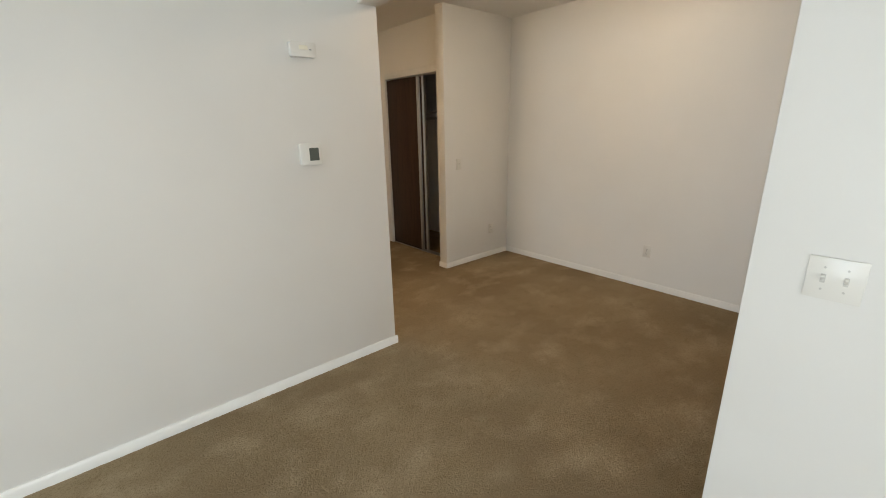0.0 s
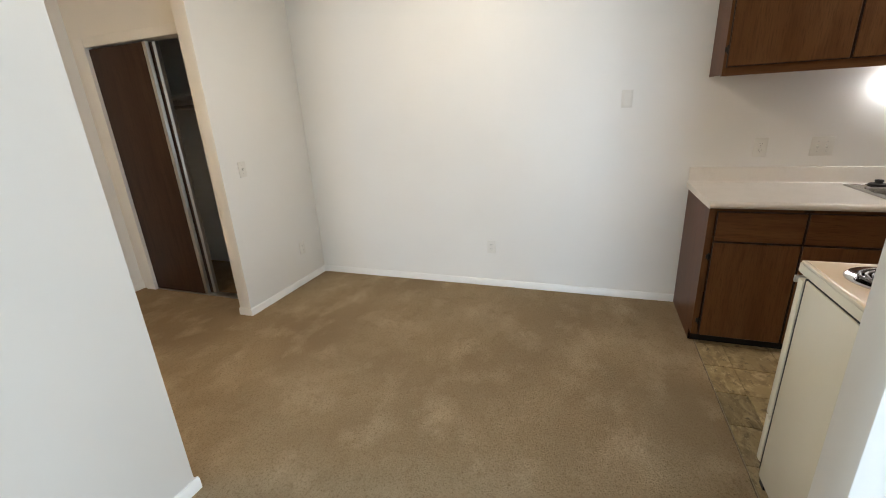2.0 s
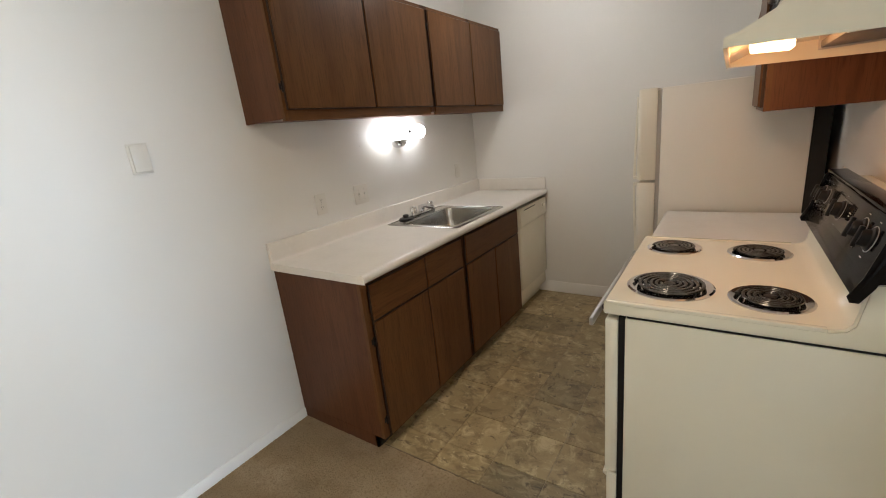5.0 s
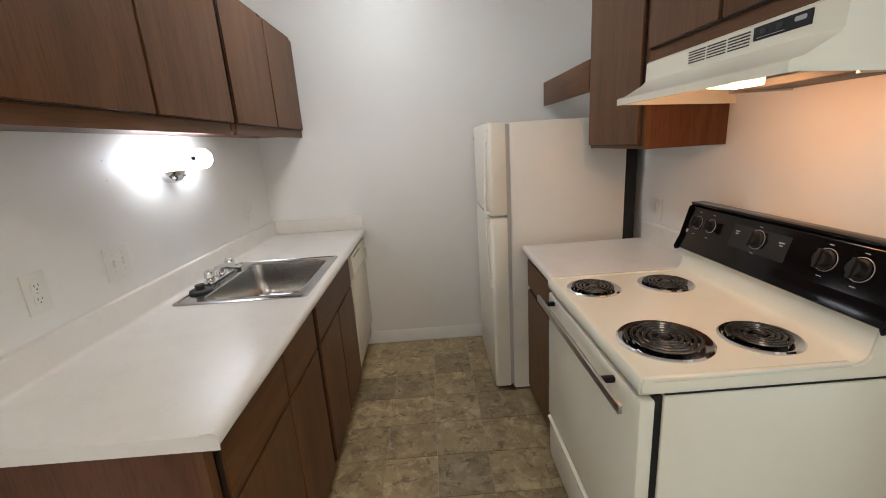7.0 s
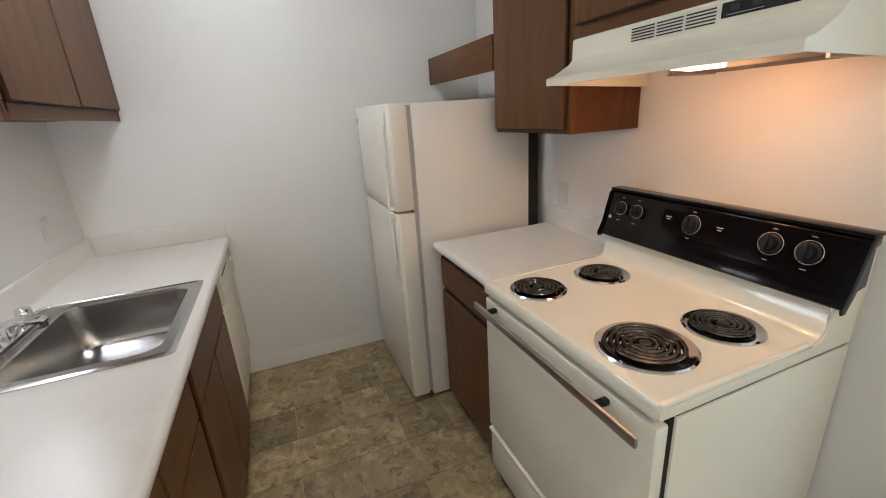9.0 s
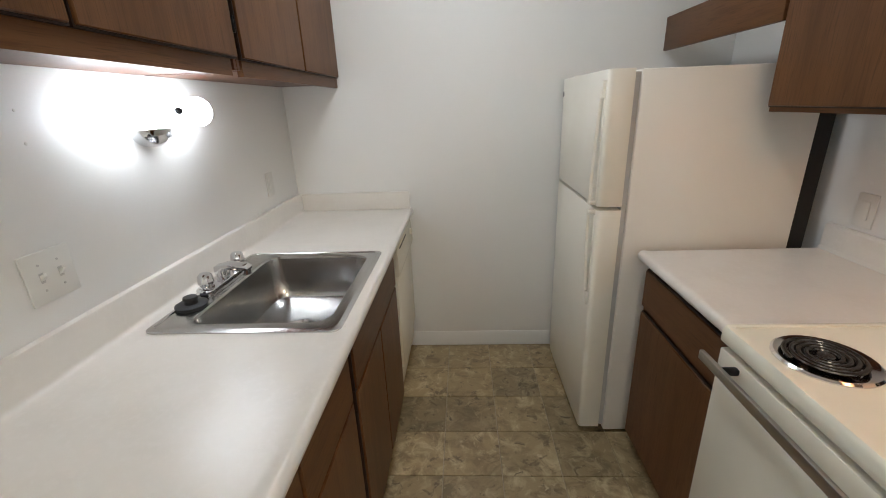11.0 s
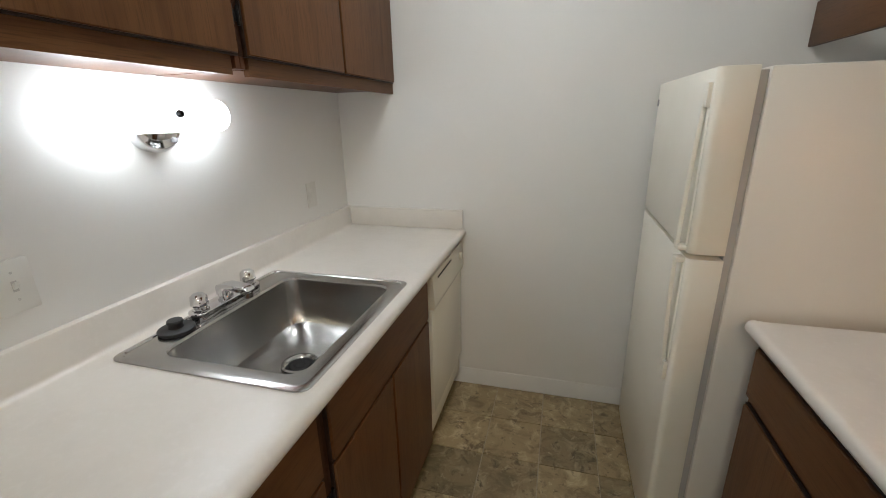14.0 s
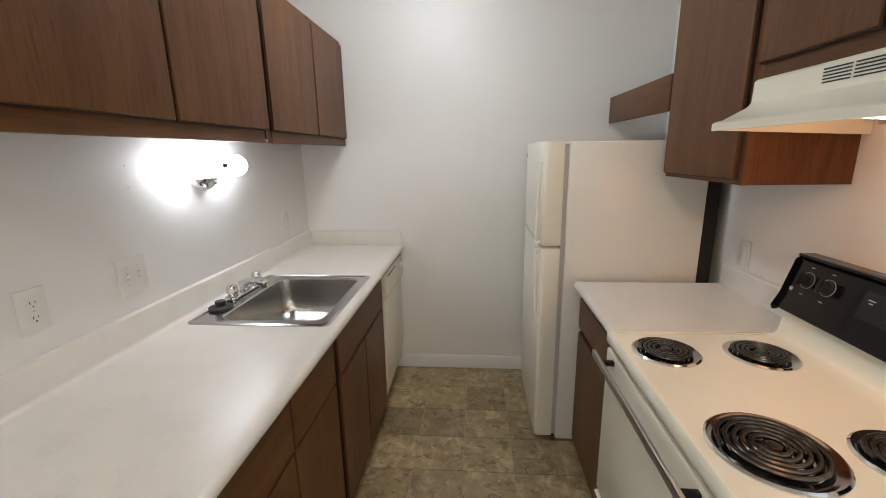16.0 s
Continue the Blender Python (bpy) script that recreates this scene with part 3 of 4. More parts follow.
rim = loft([ring(SX0, SX1, SY0, SY1, 0.03, CT + 0.001), ring(SX0, SX1, SY0, SY1, 0.03, CT + 0.004), ring(SX0 + 0.003, SX1 - 0.003, SY0 + 0.003, SY1 - 0.003, 0.029, CT + 0.0055), ring(SX0 + 0.0145, SX1 - 0.0145, SY0 + 0.0145, SY1 - 0.0145, 0.027, CT + 0.0072),
            ring(SX0 + 0.017, SX1 - 0.017, SY0 + 0.017, SY1 - 0.017, 0.026, CT + 0.0045), ring(bx0 - 0.010, bx1 + 0.010, by0 - 0.010, by1 + 0.010, 0.05, CT + 0.0045),
            ring(bx0 - 0.003, bx1 + 0.003, by0 - 0.003, by1 + 0.003, 0.05, CT + 0.003), ring(bx0, bx1, by0, by1, 0.05, CT - 0.004)])
part("rim", rim, STEEL, sink)
zb = CT - 0.17
dc = (4.71, -0.02)
circle = [(dc[0] + 0.042 * math.cos(t), dc[1] + 0.042 * math.sin(t), zb - 0.006) for t in [radians(a) for c0 in (0, 90, 180, 270) for a in [c0 + 15 * k for k in range(7)]]]
bowl = loft([ring(bx0, bx1, by0, by1, 0.05, CT - 0.004), ring(bx0 + 0.008, bx1 - 0.008, by0 + 0.008, by1 - 0.008, 0.055, CT - 0.08), ring(bx0 + 0.014, bx1 - 0.014, by0 + 0.014, by1 - 0.014, 0.06, zb + 0.03),
             ring(bx0 + 0.024, bx1 - 0.024, by0 + 0.024, by1 - 0.024, 0.06, zb + 0.009), ring(bx0 + 0.045, bx1 - 0.045, by0 + 0.045, by1 - 0.045, 0.06, zb), circle])
part("bowl", bowl, STEEL, sink, "brushed steel sink bowl")
dm = Matrix.Translation((dc[0], dc[1], zb))
part("strainer", lathe([(0.056, -0.001), (0.056, 0.002), (0.048, 0.003), (0.040, -0.004), (0.036, -0.022), (0.02, -0.026), (0, -0.026)], dm, caps=False), STEEL, sink, "steel drain strainer")
# black dish in place of the shade down the drain
part("drain_hole", lathe([(0.041, -0.006), (0.036, -0.010), (0.014, -0.012), (0, -0.012)], dm), SHADE_BLACK, sink)
for r in (0.032, 0.016):
    part("drain_ring", lathe([(r + 0.002, -0.010), (r + 0.002, -0.006), (r - 0.001, -0.006), (r - 0.001, -0.010)], dm, caps=False), STEEL, sink)

# faucet on the sink deck
FX, FY = 4.952, -0.03
faucet = thing("faucet", (FX, FY, CT + 0.005), "chrome two-handle faucet on the sink deck", "faucet")
part("base_plate", prism(rounded(FX - 0.030, FX + 0.030, FY - 0.132, FY + 0.132, 0.025), "z", CT + 0.0046, CT + 0.030, 0.009), CHROME, faucet)
for dy in (-0.1, 0.1):
    h = part("handle", lathe([(0.024, 0), (0.023, 0.008), (0.018, 0.011), (0.0195, 0.015), (0.0245, 0.020), (0.0225, 0.046), (0.016, 0.053), (0, 0.054)], Matrix.Translation((FX, FY + dy, CT + 0.026)), 8), CHROME, faucet, "faceted chrome handle")
part("spout_base", lathe([(0.022, 0), (0.02, 0.03), (0.016, 0.04), (0, 0.042)], Matrix.Translation((FX, FY, CT + 0.021))), CHROME, faucet)
part("spout", prism([(FX + 0.022, CT + 0.036), (FX + 0.022, CT + 0.068), (FX - 0.02, CT + 0.078), (FX - 0.085, CT + 0.072), (FX - 0.098, CT + 0.062), (FX - 0.098, CT + 0.050), (FX - 0.072, CT + 0.050), (FX - 0.02, CT + 0.056), (FX - 0.016, CT + 0.036)], "y", FY - 0.018, FY + 0.018, 0.004), CHROME, faucet)
part("aerator", lathe([(0.0135, 0), (0.0135, 0.018), (0, 0.018)], Matrix.Translation((FX - 0.084, FY, CT + 0.034)), 14), CHROME, faucet)
st = thing("sink_stopper", (4.955, 0.155, CT + 0.005), "black rubber disposal stopper on the sink deck", "stopper")
part("disc", lathe([(0.043, 0), (0.046, 0.004), (0.046, 0.010), (0.040, 0.013), (0, 0.013)], Matrix.Translation((4.955, 0.155, CT + 0.005))), RUBBER, st)
part("knob", lathe([(0.02, 0), (0.018, 0.008), (0.021, 0.016), (0.019, 0.022), (0, 0.023)], Matrix.Translation((4.955, 0.155, CT + 0.017))), RUBBER, st)

# dishwasher
DWY0, DWY1, DWX = Y_END + 0.012, -0.531, 4.482
dw = thing("dishwasher", (4.75, (DWY0 + DWY1) / 2, 0), "almond built-in dishwasher under the counter end", "dishwasher")
part("body", box(DWX, X_SINK - 0.03, DWY0 + 0.004, DWY1 - 0.004, 0.09, BTOP - 0.012), FRIDGE_SIDE, dw)
part("door", box(DWX - 0.045, DWX - 0.001, DWY0, DWY1, 0.205, 0.705, 0.006), ALMOND, dw)
cp = part("control_panel", prism([(DWX - 0.001, 0.709), (DWX - 0.055, 0.709), (DWX - 0.06, 0.73), (DWX - 0.052, BTOP - 0.02), (DWX - 0.001, BTOP - 0.02)], "y", DWY0, DWY1, 0.004), ALMOND, dw)
part("latch_slot", box(DWX - 0.0565, DWX - 0.050, -0.82, -0.60, 0.828, 0.835, 0.002), SLOT, cp)
part("knob", lathe([(0.018, 0), (0.016, 0.012), (0, 0.014)], Matrix.Translation((DWX - 0.055, -0.985, 0.80)) @ pose(0, 0, 0, 0, -90, 0), 18), ALMOND, cp)
part("kick_plate", box(DWX - 0.030, DWX - 0.012, DWY0, DWY1, 0.095, 0.198, 0.004), ALMOND, dw)
part("toe_panel", box(DWX + 0.03, DWX + 0.045, DWY0, DWY1, 0.002, 0.092, 0.003), ALMOND, dw)

# ---- stove ----
SY_A, SY_B, SFX = 0.302, 1.066, 3.467
stove = thing("electric_stove", (3.12, (SY_A + SY_B) / 2, 0), "almond four-coil electric range with black control panel", "stove")
part("body", box(X_STOVE + 0.02, 3.405, SY_A + 0.004, SY_B - 0.004, 0.03, 0.871, 0.004), ALMOND, stove)
part("door_gap", box(3.4055, 3.424, SY_A + 0.012, SY_B - 0.010, 0.05, 0.870), BLACK, stove, "black gap behind the oven door")
top = prism([(X_STOVE + 0.03, 0.879), (SFX - 0.004, 0.879), (SFX, 0.885), (SFX, 0.914), (SFX - 0.006, 0.923), (SFX - 0.02, 0.924), (SFX - 0.035, 0.9195), (2.955, 0.9195), (2.930, 0.926), (2.918, 0.940),
             (2.902, 1.045), (2.86, 1.05), (X_STOVE + 0.03, 1.05)], "y", SY_A + 0.001, SY_B - 0.001)
bmesh.ops.bevel(top, geom=[e for e in top.edges if abs(e.verts[0].co.y - e.verts[1].co.y) < 1e-6], offset=0.006, segments=2, affect="EDGES", clamp_overlap=True)
part("cooktop", top, COOKTOP, stove, "glossy cream enamel cooktop with raised back")
for y in (SY_A + 0.001, SY_B - 0.017):
    part("cooktop_lip", prism([(2.96, 0.913), (SFX - 0.008, 0.913), (SFX - 0.01, 0.9245), (2.96, 0.9245)], "y", y, y + 0.016, 0.003), COOKTOP, stove)
part("top_gap", box(X_STOVE + 0.03, 3.40, SY_A + 0.008, SY_B - 0.009, 0.8712, 0.8788), BLACK, stove, "dark joint under the cooktop")
door = part("oven_door", box(3.424, 3.463, SY_A + 0.004, SY_B - 0.004, 0.292, 0.862, 0.007), ALMOND, stove)
hb = part("handle", box(3.500, 3.512, SY_A + 0.002, SY_B - 0.012, 0.826, 0.852, 0.003), ALU, door, "flat brushed metal oven handle")
for y in (0.375, 0.915):
    part("bracket", box(3.462, 3.501, y, y + 0.018, 0.832, 0.848, 0.003), BLACK, hb)
dr = part("drawer", box(3.424, 3.458, SY_A + 0.004, SY_B - 0.004, 0.075, 0.282, 0.007), ALMOND, stove, "almond storage drawer under the oven")
part("pull_edge", prism([(3.457, 0.262), (3.468, 0.268), (3.470, 0.278), (3.457, 0.282)], "y", SY_A + 0.01, SY_B - 0.01, 0.002), ALMOND, dr)
part("kick", box(3.36, 3.40, SY_A + 0.01, SY_B - 0.01, 0.0, 0.075), BLACK, stove)
for y in (SY_A + 0.05, SY_B - 0.05):
    part("foot", lathe([(0.018, 0), (0.018, 0.03), (0, 0.03)], Matrix.Translation((2.84, y, 0)), 12), BLACK, stove)

panel = part("control_panel", prism([(2.85, 1.182), (2.872, 1.186), (2.882, 1.178), (2.916, 1.062), (2.936, 1.020), (2.924, 1.012), (2.898, 1.05), (2.85, 1.06)], "y", SY_A - 0.006, SY_B + 0.022, 0.002), BLACK_GLASS, stove, "gloss black control panel with five knobs")
part("panel_cap", box(2.832, 2.884, SY_A - 0.009, SY_B + 0.027, 1.1865, 1.196, 0.003), BLACK_GLASS, panel)
for y in (SY_A - 0.0095, SY_B + 0.0225):
    part("end_wing", prism([(2.846, 1.186), (2.878, 1.186), (2.890, 1.178), (2.922, 1.066), (2.944, 1.020), (2.938, 1.006), (2.922, 1.006), (2.900, 1.044), (2.866, 1.160), (2.846, 1.166)], "y", y, y + 0.004, 0.001), BLACK_GLASS, panel)
part("back_panel", box(X_STOVE + 0.012, 2.862, SY_A + 0.002, SY_B - 0.002, 0.9, 1.172, 0.003), ALMOND, stove)


def on_panel(y, along, out=0.0):
    """A pose on the sloping panel face; along: from its top edge down."""
    d = Vector((0.034, 0, -0.116)).normalized()
    n = Vector((0.116, 0, 0.034)).normalized()
    p = Vector((2.882, y, 1.178)) + d * along + n * out
    return Matrix(((d.x, 0, n.x, p.x), (0, 1, 0, p.y), (d.z, 0, n.z, p.z), (0, 0, 0, 1)))


window = box(0.022, 0.100, -0.115, 0.115, 0.0002, 0.0010)
window.transform(on_panel(0.665, 0.0))
part("centre_window", window, GLOSS_WINDOW, panel, "glossier black centre field")
for y, r in ((0.365, 0.022), (0.440, 0.022), (0.660, 0.027), (0.895, 0.027), (0.985, 0.027)):
    k = part("knob", lathe([(r, 0), (r, 0.004), (r * 0.80, 0.007), (r * 0.74, 0.020), (r * 0.66, 0.023), (0, 0.023)], on_panel(y, 0.055, 0.001), 24), BLACK, panel)
    g = box(-r * 0.95, r * 0.95, -0.0055, 0.0055, 0.02, 0.030, 0.002)
    g.transform(on_panel(y, 0.055))
    part("grip", g, BLACK, k)
    marks = lathe([(r * 1.10, 0.0002), (r * 1.10, 0.0018), (r * 1.17, 0.0018), (r * 1.17, 0.0002)], on_panel(y, 0.055), 36, caps=False)
    part("dial_ring", marks, GASKET, panel, "fine grey dial ring")
    for along, w in ((0.014, 0.012), (0.100, 0.014)):
        one = box(-0.0011, 0.0011, -w / 2, w / 2, 0.0005, 0.0016)
        one.transform(on_panel(y, along))
        part("printed_bar", one, MARK, panel)
for y in (0.575, 0.752):
    for along, w in ((0.045, 0.020), (0.053, 0.012)):
        one = box(-0.0016, 0.0016, -w / 2, w / 2, 0.0005, 0.0016)
        one.transform(on_panel(y, along))
        part("printed_bar", one, MARK, panel)
one = lathe([(0.007, 0.0002), (0.007, 0.0010), (0, 0.0010)], on_panel(0.322, 0.095), 14)
part("round_badge", one, GASKET, panel)


def burner(x, y, r, label):
    z = 0.9195
    b = part("drip_pan", lathe([(r + 0.014, 0.0), (r + 0.014, 0.003), (r + 0.009, 0.0068), (r + 0.002, 0.0058), (r - 0.008, 0.0022), (r * 0.5, 0.0012), (0, 0.0010)], Matrix.Translation((x, y, z)), 40, caps=False), CHROME, stove, label)
    pts = []
    turns = 5 if r > 0.09 else 4
    n = turns * 32
    for k in range(n + 1):
        a = 2 * math.pi * turns * k / n
        rad = 0.022 + (r - 0.009 - 0.022) * k / n
        pts.append((x + rad * math.cos(a), y + rad * math.sin(a), z + 0.0095))
    part("coil", tube(pts, 0.0056, 8, 0.70), COIL, b, "black spiral heating coil")
    part("medallion", lathe([(0.017, 0), (0.016, 0.006), (0, 0.007)], Matrix.Translation((x, y, z + 0.006)), 18), COIL, b)
    bars = bmesh.new()
    for a in (90, 210, 330):
        one = box(0.012, r - 0.004, -0.002, 0.002, 0.001, 0.0055)
        one.transform(pose(x, y, z, 0, 0, a))
        join(bars, one)
    part("support", bars, COIL, b)


burner(3.336, 0.454, 0.083, "chrome drip pan of a small burner")
burner(3.064, 0.460, 0.083, "chrome drip pan of a small burner")
burner(3.308, 0.882, 0.109, "chrome drip pan of the large burner")
burner(3.058, 0.906, 0.085, "chrome drip pan of a small burner")

# ---- counter and cabinet between stove and refrigerator ----
c2 = thing("small_countertop", (3.1, 0.01, CT), "off-white laminate counter between stove and refrigerator", "countertop")
part("slab", prism(counter_profile(X_STOVE + 0.001, 3.448, CT - 0.002, 0), "y", -0.272, SY_A - 0.002), LAMINATE, c2)
part("backsplash", prism([(X_STOVE + 0.001, CT - 0.0015), (X_STOVE + 0.030, CT - 0.0015), (X_STOVE + 0.024, CT + 0.012), (X_STOVE + 0.022, CT + 0.088), (X_STOVE + 0.014, CT + 0.096), (X_STOVE + 0.001, CT + 0.097)], "y", -0.272, SY_A - 0.002, 0.001), LAMINATE, c2)
RB0, RB1, RBX = -0.262, 0.296, 3.402
c = thing("base_cabinet", (3.07, 0.02, 0), "dark walnut base cabinet with one drawer beside the stove", "cabinet", "base cabinets")
carcass(X_STOVE + 0.003, RBX, RB0, RB1, 0.068, BTOP - 0.003, c, RBX, 1, ((0.068, 0.10), (0.655, 0.70), (BTOP - 0.04, BTOP - 0.003)))
# again black, for the shade in the toe recess
part("toe_kick", box(RBX - 0.065, RBX - 0.05, RB0, RB1, 0, 0.068), SHADE_BLACK, c)
cabinet_door("drawer_front", RBX, 1, RB0 + 0.015, RB1 - 0.012, 0.695, BTOP - 0.03, c, WOOD_Y)
cabinet_door("door", RBX, 1, RB0 + 0.015, RB1 - 0.012, 0.080, 0.665, c)

# wall cabinets and valance on the stove wall
RX = 3.085
c = thing("narrow_wall_cabinet", (X_STOVE, 0.02, 1.412), "walnut single-door wall cabinet beside the range hood", "cabinet", "wall cabinets")
carcass(X_STOVE + 0.002, RX, -0.25, 0.285, 1.412, UZ1, c, RX, 1, ((1.412, 1.45), (UZ1 - 0.045, UZ1)))
cabinet_door("door", RX, 1, -0.238, 0.262, 1.43, UZ1 - 0.025, c)
c = thing("hood_cabinet", (X_STOVE, 0.68, 1.73), "walnut two-door wall cabinet above the range hood", "cabinet", "wall cabinets")
carcass(X_STOVE + 0.002, RX, 0.287, 1.068, 1.722, UZ1, c, RX, 1, ((1.722, 1.772), (UZ1 - 0.045, UZ1)), ((0.668, 0.70),))
cabinet_door("door", RX, 1, 0.312, 0.678, 1.765, UZ1 - 0.025, c)
cabinet_door("door", RX, 1, 0.692, 1.05, 1.765, UZ1 - 0.025, c)
v = thing("valance_board", (3.09, -0.66, 1.68), "walnut filler board above the refrigerator", "valance")
part("board", box(RX - 0.002, RX + 0.018, Y_END + 0.001, -0.252, 1.685, 1.835, 0.002), WOOD_Y, v)

# ---- range hood ----
HY0, HY1 = 0.308, 1.058
hood = thing("range_hood", (X_STOVE, 0.68, 1.57), "almond under-cabinet range hood with its lamp on", "range hood")
outer = [(X_STOVE + 0.001, 1.72), (3.098, 1.72), (3.104, 1.714), (3.106, 1.655), (3.118, 1.642), (3.180, 1.608), (3.204, 1.602), (3.209, 1.598), (3.209, 1.578), (3.199, 1.578), (3.197, 1.593), (3.10, 1.634), (3.09, 1.65), (3.09, 1.706), (X_STOVE + 0.001, 1.706)]
part("shell", prism(outer, "y", HY0, HY1), ALMOND, hood)
side = [(X_STOVE + 0.001, 1.714), (3.100, 1.714), (3.102, 1.648), (3.116, 1.634), (3.200, 1.598), (3.198, 1.579), (X_STOVE + 0.001, 1.560)]
for y in (HY0 + 0.001, HY1 - 0.005):
    part("side_wall", prism(side, "y", y, y + 0.004), ALMOND, hood)
part("underside", box(X_STOVE + 0.004, 3.09, HY0 + 0.005, HY1 - 0.005, 1.628, 1.634), ALMOND, hood)
fl = part("grease_filter", box(2.80, 2.985, 0.60, 0.98, 1.580, 1.600, 0.002), FILTER, hood, "grey metal mesh grease filter")
part("filter_frame", box(2.795, 2.99, 0.592, 0.6, 1.575, 1.628), ALU, fl)
part("filter_frame", box(2.795, 2.99, 0.98, 0.988, 1.575, 1.628), ALU, fl)
part("lens", prism([(3.06, 1.628), (3.155, 1.606), (3.150, 1.583), (3.06, 1.577)], "y", 0.72, 0.82, 0.004), HOOD_LENS, hood, "lit lamp lens under the hood")
for g0 in (0.562, 0.647, 0.732):
    for k in range(5):
        part("vent_slot", box(3.1035, 3.1068, g0, g0 + 0.076, 1.672 + 0.0075 * k, 1.6752 + 0.0075 * k), SLOT, hood)
sw = part("switch_plate", box(3.1035, 3.108, 0.822, 0.982, 1.678, 1.709, 0.001, 1), BLACK, hood, "dark blue-grey switch plate")
part("badge", prism(rounded(0.940, 0.970, 1.692, 1.702, 0.004), "x", 3.108, 3.1088), MARK, sw)
part("printed_bar", box(3.108, 3.1086, 0.835, 0.915, 1.6825, 1.6838), MARK, sw)
for y in (0.845, 0.892):
    part("rocker", box(3.1075, 3.111, y, y + 0.020, 1.689, 1.701, 0.001, 1), SLOT, sw)
lamp("hood_bulb", "POINT", Matrix.Translation((3.10, 0.77, 1.552)), HOOD_LAMP, (1.0, 0.40, 0.13), 0.018)

# ---- refrigerator ----
FY0, FY1, FTOP, FFX = -1.03, -0.313, 1.570, 3.606
fr = thing("refrigerator", (3.2, (FY0 + FY1) / 2, 0), "almond top-freezer refrigerator against the end wall", "refrigerator")
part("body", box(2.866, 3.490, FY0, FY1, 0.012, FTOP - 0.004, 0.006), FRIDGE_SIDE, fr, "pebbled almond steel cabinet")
# added black block standing in for shade between refrigerator and wall
part("condenser_back", box(2.800, 2.8655, FY0 + 0.02, FY1 - 0.015, 0.05, FTOP - 0.05), SHADE_BLACK, fr, "added black filler for the shaded gap behind the cabinet")
part("gasket", box(3.4905, 3.5115, FY0 + 0.012, FY1 - 0.012, 0.035, FTOP - 0.012), DOOR_SEAL, fr)


def fridge_door(name, z0, z1):
    face = [(FFX - 0.026, FY0), (FFX - 0.012, FY0 + 0.012), (FFX - 0.004, FY0 + 0.04), (FFX, FY0 + 0.15), (FFX, FY1 - 0.12), (FFX - 0.002, FY1 - 0.040)]
    face += [(FFX - 0.022 + 0.020 * math.cos(radians(a)), FY1 - 0.016 + 0.016 * math.sin(radians(a))) for a in (0, 18, 36, 54, 72, 90)]
    p = [(3.512, FY0), *face, (3.512, FY1)]
    return part(name, prism(p, "z", z0, z1, 0.005), FRIDGE_DOOR, fr)


def fridge_handle(door, z0, z1, open_top):
    """A long bar near the opening edge: flat against the door at its far end, bowed off it where the two doors meet."""
    y, n = FY1 - 0.056, 18
    out = []
    for k in range(n + 1):
        u = k / n if open_top else 1 - k / n
        depth = 0.017 * (1 - u ** 1.8) + 0.008
        out.append((FFX + depth, z0 + (z1 - z0) * k / n))
    bar = out + [(a - 0.012, b) for a, b in out[::-1]]
    h = part("handle", prism(bar, "y", y, y + 0.020, 0.0035), FRIDGE_DOOR, door, "long bowed almond grip")
    wide, thin = (z0, z1 - 0.062) if open_top else (z1 - 0.016, z0)
    part("mount", box(FFX - 0.012, FFX + 0.022, y + 0.001, y + 0.036, wide, wide + 0.016, 0.004), FRIDGE_DOOR, h)
    part("mount", box(FFX - 0.012, FFX + 0.0095, y + 0.002, y + 0.036, thin, thin + 0.062, 0.004), FRIDGE_DOOR, h)
    rib0, rib1 = (z0 + 0.016, z1 - 0.062) if open_top else (z0 + 0.062, z1 - 0.016)
    part("grip_rib", box(FFX - 0.012, FFX + 0.003, y + 0.027, y + 0.036, rib0, rib1, 0.004), FRIDGE_DOOR, h, "raised rib beside the finger recess")


fd = fridge_door("freezer_door", 1.080, FTOP)
fridge_handle(fd, 1.085, 1.535, True)
rd = fridge_door("fridge_door", 0.030, 1.066)
fridge_handle(rd, 0.655, 1.064, False)
part("badge", lathe([(0.013, 0), (0.013, 0.003), (0, 0.0035)], Matrix.Translation((FFX - 0.0045, FY0 + 0.05, 1.50)) @ pose(0, 0, 0, 0, 90, 0), 18), GASKET, fd, "small round metal badge")
part("hinge_cover", box(3.44, 3.55, FY0 + 0.01, FY0 + 0.06, FTOP - 0.003, FTOP + 0.014, 0.004), FRIDGE_DOOR, fr)
part("middle_hinge", box(3.522, 3.575, FY0 + 0.004, FY0 + 0.03, 1.068, 1.078), ALU, fr)
part("grille", box(3.50, 3.54, FY0 + 0.01, FY1 - 0.03, 0.004, 0.028, 0.003), BLACK, fr)
for y in (FY0 + 0.06, FY1 - 0.06):
    part("foot", lathe([(0.02, 0), (0.02, 0.013), (0, 0.013)], Matrix.Translation((3.46, y, 0)), 12), BLACK, fr)
    part("foot", lathe([(0.02, 0), (0.02, 0.013), (0, 0.013)], Matrix.Translation((2.9, y, 0)), 12), BLACK, fr)

# ---- sink lamp ----
LY, LZ = 0.006, 1.480
wl = thing("wall_lamp", (X_SINK, LY, LZ), "lit cylinder wall lamp on a chrome canopy under cabinets", "lamp")
turn = pose(0, 0, 0, 0, -90, 0)
part("canopy", lathe([(0.070, 0), (0.072, 0.012), (0.071, 0.028), (0.066, 0.042), (0.055, 0.054), (0.03, 0.064), (0, 0.068)], Matrix.Translation((X_SINK - 0.001, LY, LZ - 0.022)) @ turn, 32), CHROME, wl, "round chrome wall canopy")
